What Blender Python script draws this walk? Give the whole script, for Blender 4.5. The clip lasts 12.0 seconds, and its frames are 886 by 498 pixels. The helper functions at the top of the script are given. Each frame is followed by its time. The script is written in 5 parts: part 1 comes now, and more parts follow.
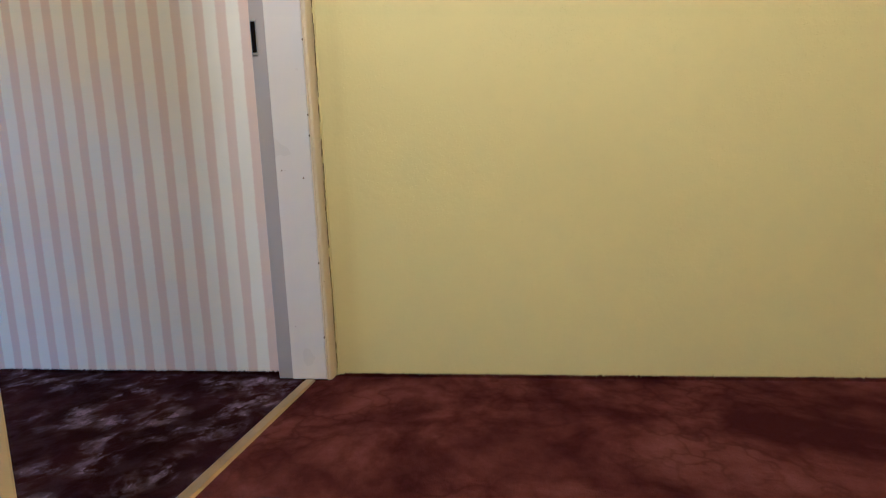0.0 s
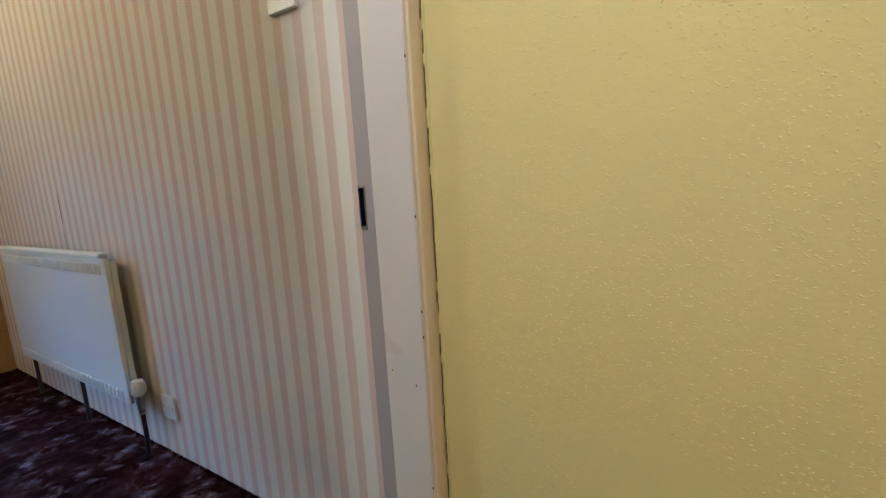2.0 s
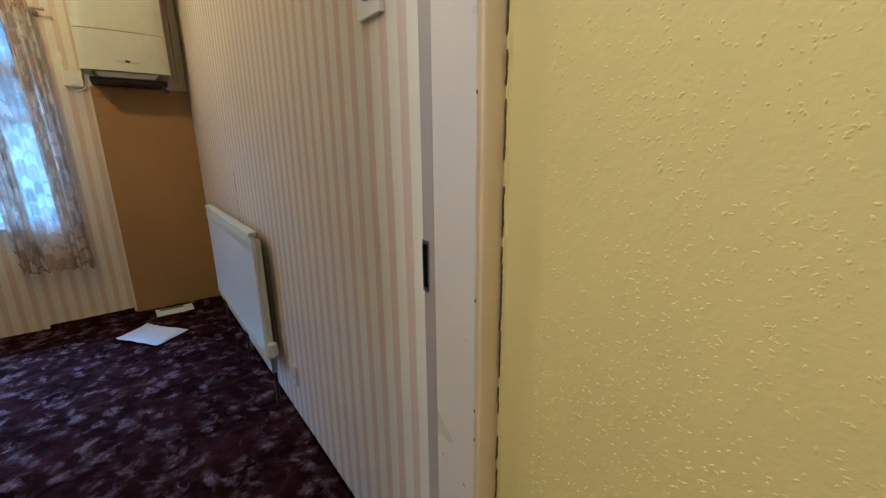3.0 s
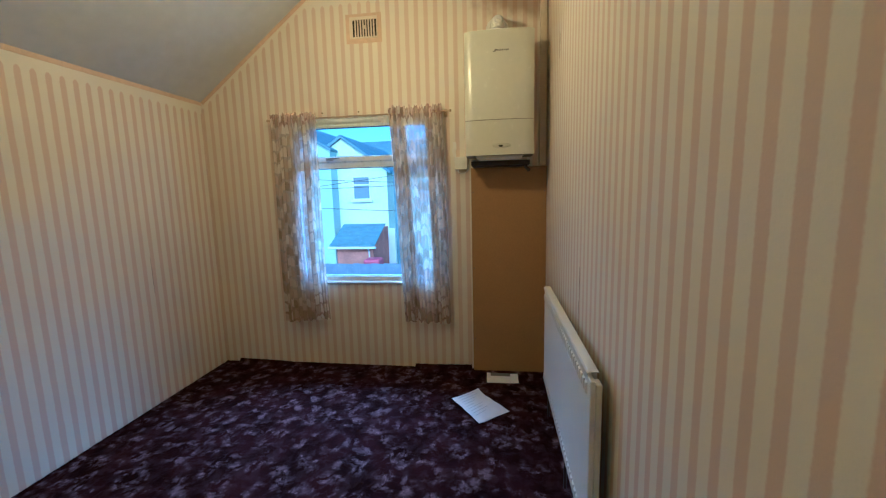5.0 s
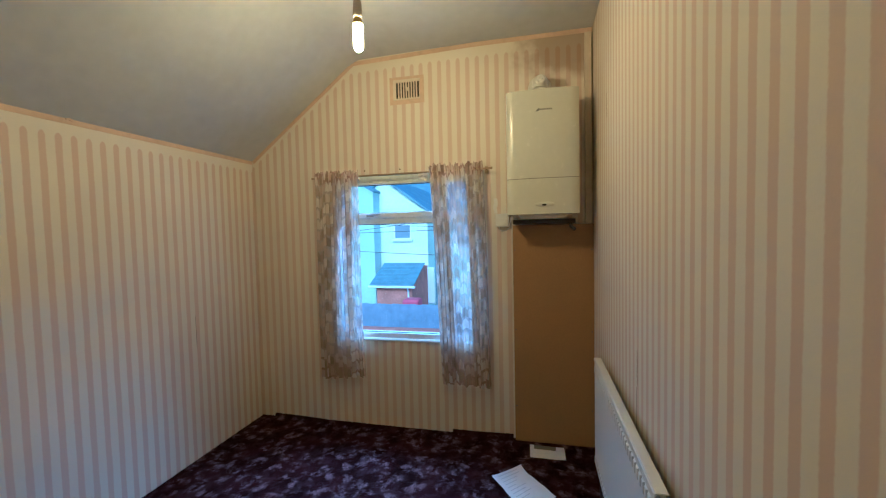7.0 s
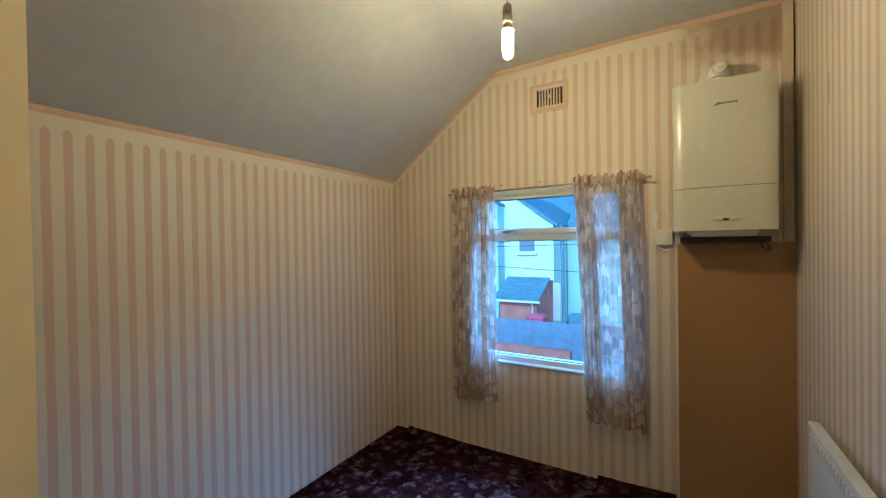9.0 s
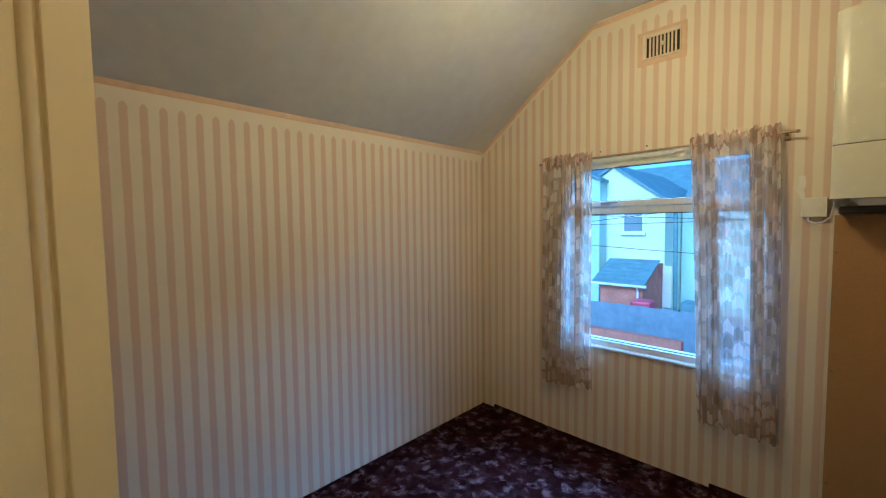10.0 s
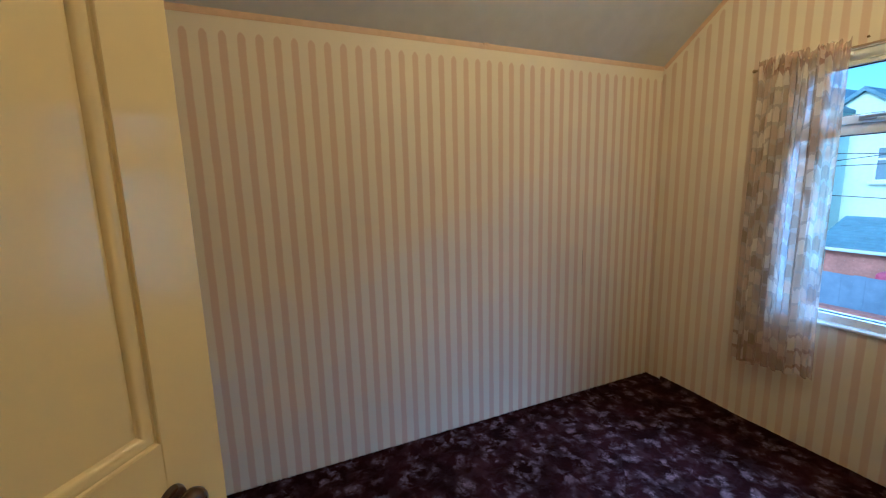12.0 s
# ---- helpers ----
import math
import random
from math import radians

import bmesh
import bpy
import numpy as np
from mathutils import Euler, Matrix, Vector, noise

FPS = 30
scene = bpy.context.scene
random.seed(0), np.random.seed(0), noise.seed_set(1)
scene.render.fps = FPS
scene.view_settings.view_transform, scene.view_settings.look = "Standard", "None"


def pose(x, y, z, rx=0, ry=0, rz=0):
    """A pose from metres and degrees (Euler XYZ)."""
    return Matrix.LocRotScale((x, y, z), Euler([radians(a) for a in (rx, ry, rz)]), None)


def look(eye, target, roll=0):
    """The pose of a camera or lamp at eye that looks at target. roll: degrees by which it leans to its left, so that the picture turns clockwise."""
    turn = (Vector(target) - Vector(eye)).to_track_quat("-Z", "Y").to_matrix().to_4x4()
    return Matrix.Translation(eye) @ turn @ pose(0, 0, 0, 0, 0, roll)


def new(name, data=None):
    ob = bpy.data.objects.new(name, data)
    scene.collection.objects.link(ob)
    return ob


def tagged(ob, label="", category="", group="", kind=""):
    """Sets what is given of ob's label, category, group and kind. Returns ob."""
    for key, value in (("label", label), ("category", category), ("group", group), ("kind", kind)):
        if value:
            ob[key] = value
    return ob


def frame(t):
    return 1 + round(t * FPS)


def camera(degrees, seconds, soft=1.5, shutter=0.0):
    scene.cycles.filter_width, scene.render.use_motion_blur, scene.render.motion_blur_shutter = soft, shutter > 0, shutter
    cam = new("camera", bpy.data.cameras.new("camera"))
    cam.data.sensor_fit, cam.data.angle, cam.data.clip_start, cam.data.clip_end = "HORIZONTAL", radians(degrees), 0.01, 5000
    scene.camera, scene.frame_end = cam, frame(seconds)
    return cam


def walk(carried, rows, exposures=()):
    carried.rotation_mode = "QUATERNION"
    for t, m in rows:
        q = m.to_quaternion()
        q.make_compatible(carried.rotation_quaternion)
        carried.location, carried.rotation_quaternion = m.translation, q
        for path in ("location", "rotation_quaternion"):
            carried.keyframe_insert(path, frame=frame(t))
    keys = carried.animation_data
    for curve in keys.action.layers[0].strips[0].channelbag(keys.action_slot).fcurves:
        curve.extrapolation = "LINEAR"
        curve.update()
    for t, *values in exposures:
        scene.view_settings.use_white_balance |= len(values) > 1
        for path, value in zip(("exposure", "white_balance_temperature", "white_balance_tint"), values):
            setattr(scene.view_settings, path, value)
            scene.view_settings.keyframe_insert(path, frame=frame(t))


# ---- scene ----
cam = camera(95.7, 12.0, soft=1.2)
PATH = [
    (0, (0.058, 0.039, 0.445), (-0.199, 2.013, 0.254), -2.5),
    (0.5, (0.04, 0.094, 0.61), (-0.234, 2.06, 0.371), -2.3),
    (1, (0.147, 0.216, 0.665), (-0.408, 2.123, 0.428), -2.0),
    (1.5, (0.1, 0.289, 0.823), (-0.763, 2.08, 0.602), -2.5),
    (2, (0.017, 0.415, 0.937), (-0.983, 2.12, 0.635), -3.2),
    (2.5, (0.02, 0.525, 1.048), (-1.156, 2.1, 0.679), -1.7),
    (3, (0.0, 0.67, 1.103), (-1.538, 1.85, 0.608), -0.7),
    (3.5, (-0.151, 0.679, 1.186), (-1.926, 1.466, 0.709), -1.0),
    (3.7, (-0.223, 0.666, 1.212), (-2.07, 1.294, 0.773), -1.2),
    (5.3, (-0.557, 0.744, 1.351), (-2.512, 0.405, 1.104), -1.5),
    (5.5, (-0.56, 0.74, 1.364), (-2.516, 0.387, 1.143), -1.6),
    (6, (-0.577, 0.744, 1.384), (-2.535, 0.373, 1.207), -1.7),
    (6.5, (-0.615, 0.738, 1.433), (-2.57, 0.339, 1.297), -1.5),
    (8.3, (-0.689, 0.63, 1.49), (-2.541, -0.125, 1.475), -1.1),
    (8.5, (-0.706, 0.613, 1.488), (-2.528, -0.211, 1.479), -1.1),
    (9, (-0.749, 0.566, 1.502), (-2.475, -0.444, 1.48), -0.9),
    (9.5, (-0.786, 0.54, 1.486), (-2.362, -0.69, 1.428), -0.6),
    (10, (-0.874, 0.551, 1.462), (-2.312, -0.835, 1.345), -0.7),
    (10.5, (-0.926, 0.562, 1.399), (-2.237, -0.939, 1.230), -0.5),
    (11, (-0.963, 0.613, 1.381), (-2.091, -1.017, 1.130), -0.7),
    (11.5, (-0.980, 0.548, 1.362), (-1.948, -1.175, 1.052), -1.0),
    (12, (-1.057, 0.408, 1.359), (-1.848, -1.4, 1.035), -1.5),
]
EXPOSURES = [(0.0, 2.06, 3250, 2), (1.5, 1.66, 3300, 0), (2.5, 1.50, 3350, -2), (3.5, 1.27, 3470, -2), (5.5, 1.22, 3400, -2), (8.5, 1.08, 3400, -2), (10.0, 1.12, 3500, -2), (11.0, 1.18, 3600, -2), (12.0, 1.22, 3650, -1)]
walk(cam, [(t, look(eye, target, roll)) for t, eye, target, roll in PATH], EXPOSURES)

# ---------------------------------------------------------------- world and lights
world = bpy.data.worlds.new("world")
scene.world = world
world.use_nodes = True
wn = world.node_tree
sky = wn.nodes.new("ShaderNodeTexSky")
sky.sky_type, sky.sun_disc, sky.sun_elevation, sky.sun_rotation = "NISHITA", False, radians(30), radians(80)
sky.dust_density, sky.air_density = 3.5, 1.0
wn.nodes["Background"].inputs["Strength"].default_value = 0.098
wn.links.new(sky.outputs["Color"], wn.nodes["Background"].inputs["Color"])

sun = new("sun", bpy.data.lights.new("sun", "SUN"))
sun.data.energy, sun.data.angle, sun.data.color = 0.5, radians(14), (1, 0.99, 0.96)
sun.matrix_world = look((6, -3, 8), (-6, -1, 0))

BULB = (-2.27, -0.01)

# area lamp added out of view above the window, boosting the sky's light
sky_boost = new("window_sky_boost", bpy.data.lights.new("window_sky_boost", "AREA"))
sky_boost.data.shape, sky_boost.data.size, sky_boost.data.size_y = "RECTANGLE", 5.0, 1.8
sky_boost.data.energy, sky_boost.data.color = 195, (0.76, 0.88, 1.0)
sky_boost.matrix_world = look((-5.4, -0.2, 3.35), (-3.2, -0.2, 1.1))

# point light added for an assumed, unseen lamp on the landing
landing_light = new("landing_added_light", bpy.data.lights.new("landing_added_light", "POINT"))
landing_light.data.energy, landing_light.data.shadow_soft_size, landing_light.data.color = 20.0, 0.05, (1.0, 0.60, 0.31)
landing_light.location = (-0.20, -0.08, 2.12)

# ---------------------------------------------------------------- plan, in metres
XW, XP, XL = -3.41, -0.545, -0.39      # window wall, partition's room face and landing face
YR, YL, YY = 1.083, -1.455, 1.076      # radiator wall, low wall, yellow landing wall
EAVES, BREAK, TOP = 2.043, (-0.575, 2.705), 2.735
DOOR = (0.33, 1.05, 2.0)               # doorway: near side, far side, head
WIN = (-0.785, 0.372, 0.655, 1.875)    # window opening: y from, y to, z from, z to


# ---------------------------------------------------------------- materials
def nodes_of(name):
    m = bpy.data.materials.new(name)
    m.use_nodes = True
    t = m.node_tree
    return m, t, t.nodes["Principled BSDF"]


class Net:
    """Short ways to make and join shader nodes."""

    def __init__(self, tree):
        self.t = tree

    def node(self, kind, **sets):
        n = self.t.nodes.new(kind)
        for k, v in sets.items():
            if k in n.inputs:
                n.inputs[k].default_value = v
        return n

    def put(self, a, b):
        self.t.links.new(a, b)

    def math(self, op, a, b=0.0, c=0.0):
        n = self.t.nodes.new("ShaderNodeMath")
        n.operation = op
        for i, v in enumerate((a, b, c)):
            if isinstance(v, (int, float)):
                n.inputs[i].default_value = v
            else:
                self.put(v, n.inputs[i])
        return n.outputs[0]

    def mix(self, f, a, b):
        n = self.t.nodes.new("ShaderNodeMix")
        n.data_type = "RGBA"
        for s, v in ((n.inputs[0], f), (n.inputs[6], a), (n.inputs[7], b)):
            if isinstance(v, (int, float)):
                s.default_value = v
            elif isinstance(v, tuple):
                s.default_value = (*v, 1)
            else:
                self.put(v, s)
        return n.outputs[2]

    def ramp(self, f, stops):
        n = self.t.nodes.new("ShaderNodeValToRGB")
        e = n.color_ramp.elements
        while len(e) < len(stops):
            e.new(0.5)
        for x, (p, c) in zip(e, stops):
            x.position, x.color = p, (*c, 1) if isinstance(c, tuple) else (c, c, c, 1)
        self.put(f, n.inputs[0])
        return n.outputs[0]

    def smooth(self, v, lo, hi):
        n = self.t.nodes.new("ShaderNodeMapRange")
        n.interpolation_type = "SMOOTHSTEP"
        n.inputs[1].default_value, n.inputs[2].default_value = lo, hi
        self.put(v, n.inputs[0])
        return n.outputs[0]

    def coords(self, scale=(1, 1, 1), kind="Object"):
        c = self.t.nodes.new("ShaderNodeTexCoord")
        m = self.t.nodes.new("ShaderNodeMapping")
        m.inputs["Scale"].default_value = scale
        self.put(c.outputs[kind], m.inputs[0])
        return m.outputs[0]

    def noise(self, at, scale, detail=3.0, rough=0.5, warp=0.0):
        n = self.node("ShaderNodeTexNoise", Scale=scale, Detail=detail, Roughness=rough, Distortion=warp)
        self.put(at, n.inputs["Vector"])
        return n.outputs["Fac"]

    def split(self, v):
        n = self.t.nodes.new("ShaderNodeSeparateXYZ")
        self.put(v, n.inputs[0])
        return n.outputs

    def bump(self, height, strength, distance, bsdf, over=None):
        n = self.node("ShaderNodeBump", Strength=strength, Distance=distance)
        self.put(height, n.inputs["Height"])
        if over is not None:
            self.put(over, n.inputs["Normal"])
        self.put(n.outputs[0], bsdf.inputs["Normal"])
        return n.outputs[0]


def plain(name, color, rough=0.5, metal=0.0, grain=0.06, scale=30.0, bump=0.15, depth=0.001, spots=2.0):
    """A painted or solid surface with broad stains and fine grain."""
    m, t, b = nodes_of(name)
    n = Net(t)
    at = n.coords()
    broad, fine = n.noise(at, spots, 4), n.noise(at, scale, 4)
    dark = tuple(c * (1 - 2.2 * grain) for c in color)
    light = tuple(min(1, c * (1 + 1.6 * grain)) for c in color)
    f = n.math("ADD", n.math("MULTIPLY", broad, 0.6), n.math("MULTIPLY", fine, 0.4))
    n.put(n.ramp(f, ((0.3, dark), (0.7, light))), b.inputs["Base Color"])
    b.inputs["Metallic"].default_value = metal
    n.put(n.ramp(fine, ((0.3, max(0.02, rough - 0.06)), (0.7, min(1, rough + 0.06)))), b.inputs["Roughness"])
    n.bump(fine, bump, depth, b)
    return m


def striped(name, axis, phase, top=None, slope=False, fade=0.0):
    """Wallpaper of cream and rose stripes; they end round-headed below the border where a top is given."""
    m, t, b = nodes_of(name)
    n = Net(t)
    at = n.coords()
    x, y, z = n.split(at)
    u = x if axis == "x" else y
    wob = n.noise(n.coords((3, 3, 0.8)), 9, 3)
    edge = n.noise(n.coords((1, 1, 1)), 120, 2)
    pitch = 0.0662
    s = n.math("ADD", n.math("DIVIDE", n.math("SUBTRACT", u, phase), pitch), 0.5)
    s = n.math("ADD", s, n.math("MULTIPLY", n.math("SUBTRACT", wob, 0.5), 0.10))
    s = n.math("ADD", s, n.math("MULTIPLY", n.math("SUBTRACT", edge, 0.5), 0.07))
    off = n.math("ABSOLUTE", n.math("SUBTRACT", n.math("FRACT", s), 0.5))
    mask = n.math("SUBTRACT", 1.0, n.smooth(off, 0.175, 0.26))
    if top is not None:
        roof = top
        if slope:
            k = (BREAK[1] - EAVES) / (BREAK[0] - YL)
            roof = n.math("MINIMUM", n.math("ADD", n.math("MULTIPLY", n.math("SUBTRACT", y, YL), k), EAVES), 2.70)
            roof = n.math("MINIMUM", roof, n.math("ADD", 2.70, n.math("MULTIPLY", y, 0.03)))
        gap = n.math("SUBTRACT", roof, z)
        gap = n.math("SUBTRACT", gap, n.math("MULTIPLY", n.math("POWER", n.math("MULTIPLY", off, 4.5), 2.0), 0.018))
        mask = n.math("MULTIPLY", mask, n.smooth(gap, 0.052, 0.060) if slope else n.smooth(gap, 0.075, 0.083))
    mask = n.math("MULTIPLY", mask, 1.0 - fade)
    tone = n.noise(at, 2.2, 4)
    damp = None
    if slope:
        near = n.math("MULTIPLY", n.smooth(y, 0.35, 0.90), n.smooth(z, 2.25, 2.62))
        damp = n.math("MULTIPLY", n.smooth(n.math("ADD", near, n.noise(at, 9, 4)), 0.80, 1.40), 0.62)
    streak = n.noise(n.coords((60, 60, 2)), 1.0, 3)
    rose = n.mix(n.math("MULTIPLY", streak, 0.8), (0.57, 0.415, 0.305), (0.66, 0.505, 0.385))
    pale = n.mix(tone, (0.68, 0.625, 0.49), (0.80, 0.755, 0.615))
    n.put(n.mix(mask, pale, n.mix(n.math("MULTIPLY", n.math("SUBTRACT", 1.0, streak), 0.35), rose, pale)) if damp is None else n.mix(damp, n.mix(mask, pale, rose), (0.22, 0.13, 0.055)), b.inputs["Base Color"])
    b.inputs["Roughness"].default_value = 0.62
    b.inputs["Specular IOR Level"].default_value = 0.35
    h = n.math("ADD", n.math("MULTIPLY", n.noise(at, 160, 3), 0.5), n.math("MULTIPLY", n.noise(n.coords((1, 1, 0.3)), 7, 2), 1.2))
    n.bump(h, 0.35, 0.002, b)
    return m


def warped(n, at, scale, amount):
    """Coordinates pushed about by noise."""
    nz = n.node("ShaderNodeTexNoise", Scale=scale, Detail=3.0)
    n.put(at, nz.inputs["Vector"])
    push = n.t.nodes.new("ShaderNodeVectorMath")
    push.operation = "MULTIPLY_ADD"
    push.inputs[1].default_value = (amount, amount, amount)
    n.put(nz.outputs["Color"], push.inputs[0])
    n.put(at, push.inputs[2])
    return push.outputs[0]


def pile_finish(n, b, c, base, pile):
    """Wool grain, tufts and a soft sheen over a carpet's pattern."""
    tuft, wool = n.noise(n.coords(), 420, 2), n.noise(n.coords(), 150, 3, 0.7)
    n.put(n.mix(n.math("MULTIPLY", wool, 0.40), c, tuple(v * 0.35 for v in base)), b.inputs["Base Color"])
    b.inputs["Roughness"].default_value = 1.0
    b.inputs["Specular IOR Level"].default_value = 0.02
    n.bump(n.math("ADD", tuft, wool), 0.9, pile, b)


def flecked_carpet(name, base, mid, light):
    """Dark pile with ragged feathery flecks in small clumps, an arm's breadth apart."""
    m, t, b = nodes_of(name)
    n = Net(t)
    at = n.coords()
    cells = n.node("ShaderNodeTexVoronoi", Scale=10.5, Randomness=0.9)
    n.put(warped(n, at, 16.0, 0.10), cells.inputs["Vector"])
    clump = n.math("SUBTRACT", 1.0, n.smooth(cells.outputs["Distance"], 0.12, 0.62))
    cloud = n.noise(warped(n, at, 9.0, 0.12), 17, 4, 0.6)
    soft = n.math("MULTIPLY", n.smooth(cloud, 0.40, 0.66), n.math("ADD", n.math("MULTIPLY", clump, 0.95), 0.12))
    feather = n.noise(warped(n, at, 30.0, 0.06), 34, 5, 0.62, 0.8)
    sharp = n.math("MULTIPLY", n.smooth(feather, 0.50, 0.66), n.smooth(soft, 0.10, 0.55))
    ground = n.mix(n.smooth(n.noise(at, 5.5, 4), 0.35, 0.68), base, mid)
    c = n.mix(n.math("MULTIPLY", soft, 0.50), ground, light)
    c = n.mix(n.math("MULTIPLY", sharp, 0.62), c, light)
    pile_finish(n, b, c, base, 0.004)
    return m


def cloudy_carpet(name, base, mid, light):
    """Russet pile in broad shaded clouds, each edged by a thin dark scalloped line."""
    m, t, b = nodes_of(name)
    n = Net(t)
    at = n.coords()
    bent = warped(n, at, 9.0, 0.26)
    lobes = n.node("ShaderNodeTexVoronoi", Scale=11.5, Randomness=0.9)
    n.put(bent, lobes.inputs["Vector"])
    rim = n.node("ShaderNodeTexVoronoi", Scale=11.5, Randomness=0.9)
    rim.feature = "DISTANCE_TO_EDGE"
    n.put(bent, rim.inputs["Vector"])
    cloud = n.noise(n.coords((1, 1.25, 1)), 3.4, 5, 0.6, 0.7)
    puff = n.math("SUBTRACT", 0.5, n.math("MULTIPLY", lobes.outputs["Distance"], 0.9))
    f = n.math("ADD", n.math("MULTIPLY", cloud, 0.8), n.math("MULTIPLY", puff, 0.16))
    f = n.math("ADD", f, n.math("MULTIPLY", n.math("SUBTRACT", n.noise(at, 40, 4, 0.65), 0.5), 0.14))
    c = n.ramp(f, ((0.30, base), (0.44, mid), (0.62, light)))
    line = n.math("MULTIPLY", n.math("SUBTRACT", 1.0, n.smooth(rim.outputs["Distance"], 0.0, 0.10)), n.smooth(n.noise(at, 3.0, 2), 0.42, 0.60))
    c = n.mix(n.math("MULTIPLY", line, 0.28), c, tuple(v * 0.5 for v in base))
    pile_finish(n, b, c, base, 0.006)
    return m


def gloss_paint(name, color, rough=0.16, chips=0.0, under=(0.2, 0.12, 0.06)):
    m, t, b = nodes_of(name)
    n = Net(t)
    at = n.coords()
    c = n.mix(n.noise(at, 1.7, 4), tuple(v * 0.90 for v in color), color)
    if chips:
        spot = n.smooth(n.noise(at, 38, 3, 0.7), 0.76 - chips, 0.78 - chips)
        c = n.mix(spot, c, under)
    n.put(c, b.inputs["Base Color"])
    n.put(n.ramp(n.noise(at, 6, 3), ((0.3, rough * 0.8), (0.7, rough * 1.7))), b.inputs["Roughness"])
    brush = n.noise(n.coords((1, 1, 0.12)), 55, 3)
    n.bump(n.math("ADD", brush, n.math("MULTIPLY", n.noise(at, 5, 2), 2.0)), 0.16, 0.0015, b)
    return m


def woodchip(name, color):
    """Painted woodchip paper: a skin with scattered raised flakes and brushed paint."""
    m, t, b = nodes_of(name)
    n = Net(t)
    at = n.coords()
    v = n.node("ShaderNodeTexVoronoi", Scale=70.0, Randomness=1.0)
    n.put(n.coords((0.8, 1.0, 1.15)), v.inputs["Vector"])
    warp = n.noise(at, 210, 3)
    flake = n.math("SUBTRACT", 1.0, n.smooth(n.math("ADD", v.outputs["Distance"], n.math("MULTIPLY", warp, 0.42)), 0.26, 0.46))
    pick = n.smooth(n.split(v.outputs["Color"])[0], 0.35, 0.5)
    flake = n.math("MULTIPLY", flake, pick)
    orange = n.noise(at, 85, 3, 0.6)
    c = n.mix(n.noise(at, 1.5, 4), tuple(v2 * 0.92 for v2 in color), color)
    c = n.mix(n.smooth(n.noise(at, 60, 4, 0.7), 0.70, 0.78), c, tuple(v2 * 0.75 for v2 in color))
    n.put(c, b.inputs["Base Color"])
    b.inputs["Roughness"].default_value = 0.62
    b.inputs["Specular IOR Level"].default_value = 0.15
    h = n.math("ADD", n.math("MULTIPLY", flake, 0.12), n.math("MULTIPLY", orange, 0.6))
    n.bump(h, 0.7, 0.0022, b)
    return m


PAPER_R = striped("striped_paper_r", "x", -0.912)
PAPER_L = striped("striped_paper_l", "x", -1.028, EAVES)
PAPER_W = striped("striped_paper_w", "y", 0.009, 2.7, slope=True, fade=0.28)
PAPER_P = striped("striped_paper_p", "y", 0.0)
BORDER = plain("border_paper", (0.64, 0.48, 0.31), 0.7, grain=0.08, bump=0.2)
# off-white slightly blued, with daylight on the ceiling put into the paint
CEIL = plain("ceiling_paint", (0.56, 0.57, 0.59), 0.85, grain=0.05, scale=14, bump=0.25, depth=0.004, spots=1.3)
YELLOW = woodchip("yellow_woodchip", (0.735, 0.61, 0.18))
TRUNKING = plain("aged_paint", (0.64, 0.57, 0.42), 0.6)
MAGNOLIA = plain("magnolia_paint", (0.70, 0.62, 0.46), 0.6)
CARPET = flecked_carpet("aubergine_carpet", (0.012, 0.0028, 0.0032), (0.033, 0.0095, 0.0115), (0.36, 0.235, 0.238))
CARPET_RED = cloudy_carpet("russet_carpet", (0.045, 0.010, 0.007), (0.105, 0.027, 0.017), (0.20, 0.064, 0.040))
CREAM = gloss_paint("cream_gloss", (0.74, 0.62, 0.27), 0.09)
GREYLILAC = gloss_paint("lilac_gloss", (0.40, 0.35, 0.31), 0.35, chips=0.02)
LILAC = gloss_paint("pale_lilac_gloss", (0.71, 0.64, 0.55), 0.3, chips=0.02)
PEACH = gloss_paint("peach_gloss", (0.74, 0.60, 0.35), 0.35, chips=0.03)
WHITE_ENAMEL = plain("white_enamel", (0.60, 0.60, 0.51), 0.22, grain=0.02, bump=0.03)
RAD_WHITE = plain("radiator_enamel", (0.72, 0.72, 0.66), 0.5, grain=0.008, scale=3, bump=0.0)
# white plastic tinted blue, with the cool daylight put into its colour
UPVC = plain("blue_tinted_upvc", (0.72, 0.78, 0.83), 0.3, grain=0.02, bump=0.03)
PLASTIC = plain("white_plastic", (0.76, 0.75, 0.70), 0.35, grain=0.03, bump=0.03)
BLACK = plain("black_plastic", (0.015, 0.013, 0.012), 0.5)
BROWN_KNOB = gloss_paint("bakelite", (0.045, 0.022, 0.014), 0.2)
DULL_BRASS = plain("dull_brass", (0.48, 0.38, 0.23), 0.5, 1.0, grain=0.1)
BRASS = plain("brass", (0.62, 0.47, 0.20), 0.35, 1.0, grain=0.1)
STEEL = plain("steel", (0.45, 0.44, 0.42), 0.35, 1.0, grain=0.1)
PIPE_DARK = plain("dark_pipe", (0.025, 0.017, 0.015), 0.45)
HARDBOARD = plain("brown_board", (0.36, 0.21, 0.05), 0.55, grain=0.07, scale=90, spots=1.2)
PAPER = plain("white_paper", (0.80, 0.80, 0.80), 0.8, grain=0.03)
PRINT = plain("printed_ink", (0.60, 0.61, 0.63), 0.8)
GREY_MARK = plain("grey_mark", (0.16, 0.15, 0.14), 0.5)
CRACK = plain("crack_dirt", (0.14, 0.09, 0.035), 0.9)
BARE = plain("bare_plaster", (0.84, 0.82, 0.76), 0.9)
SLOT_SHADE = plain("slot_shade", (0.006, 0.005, 0.005), 1.0)
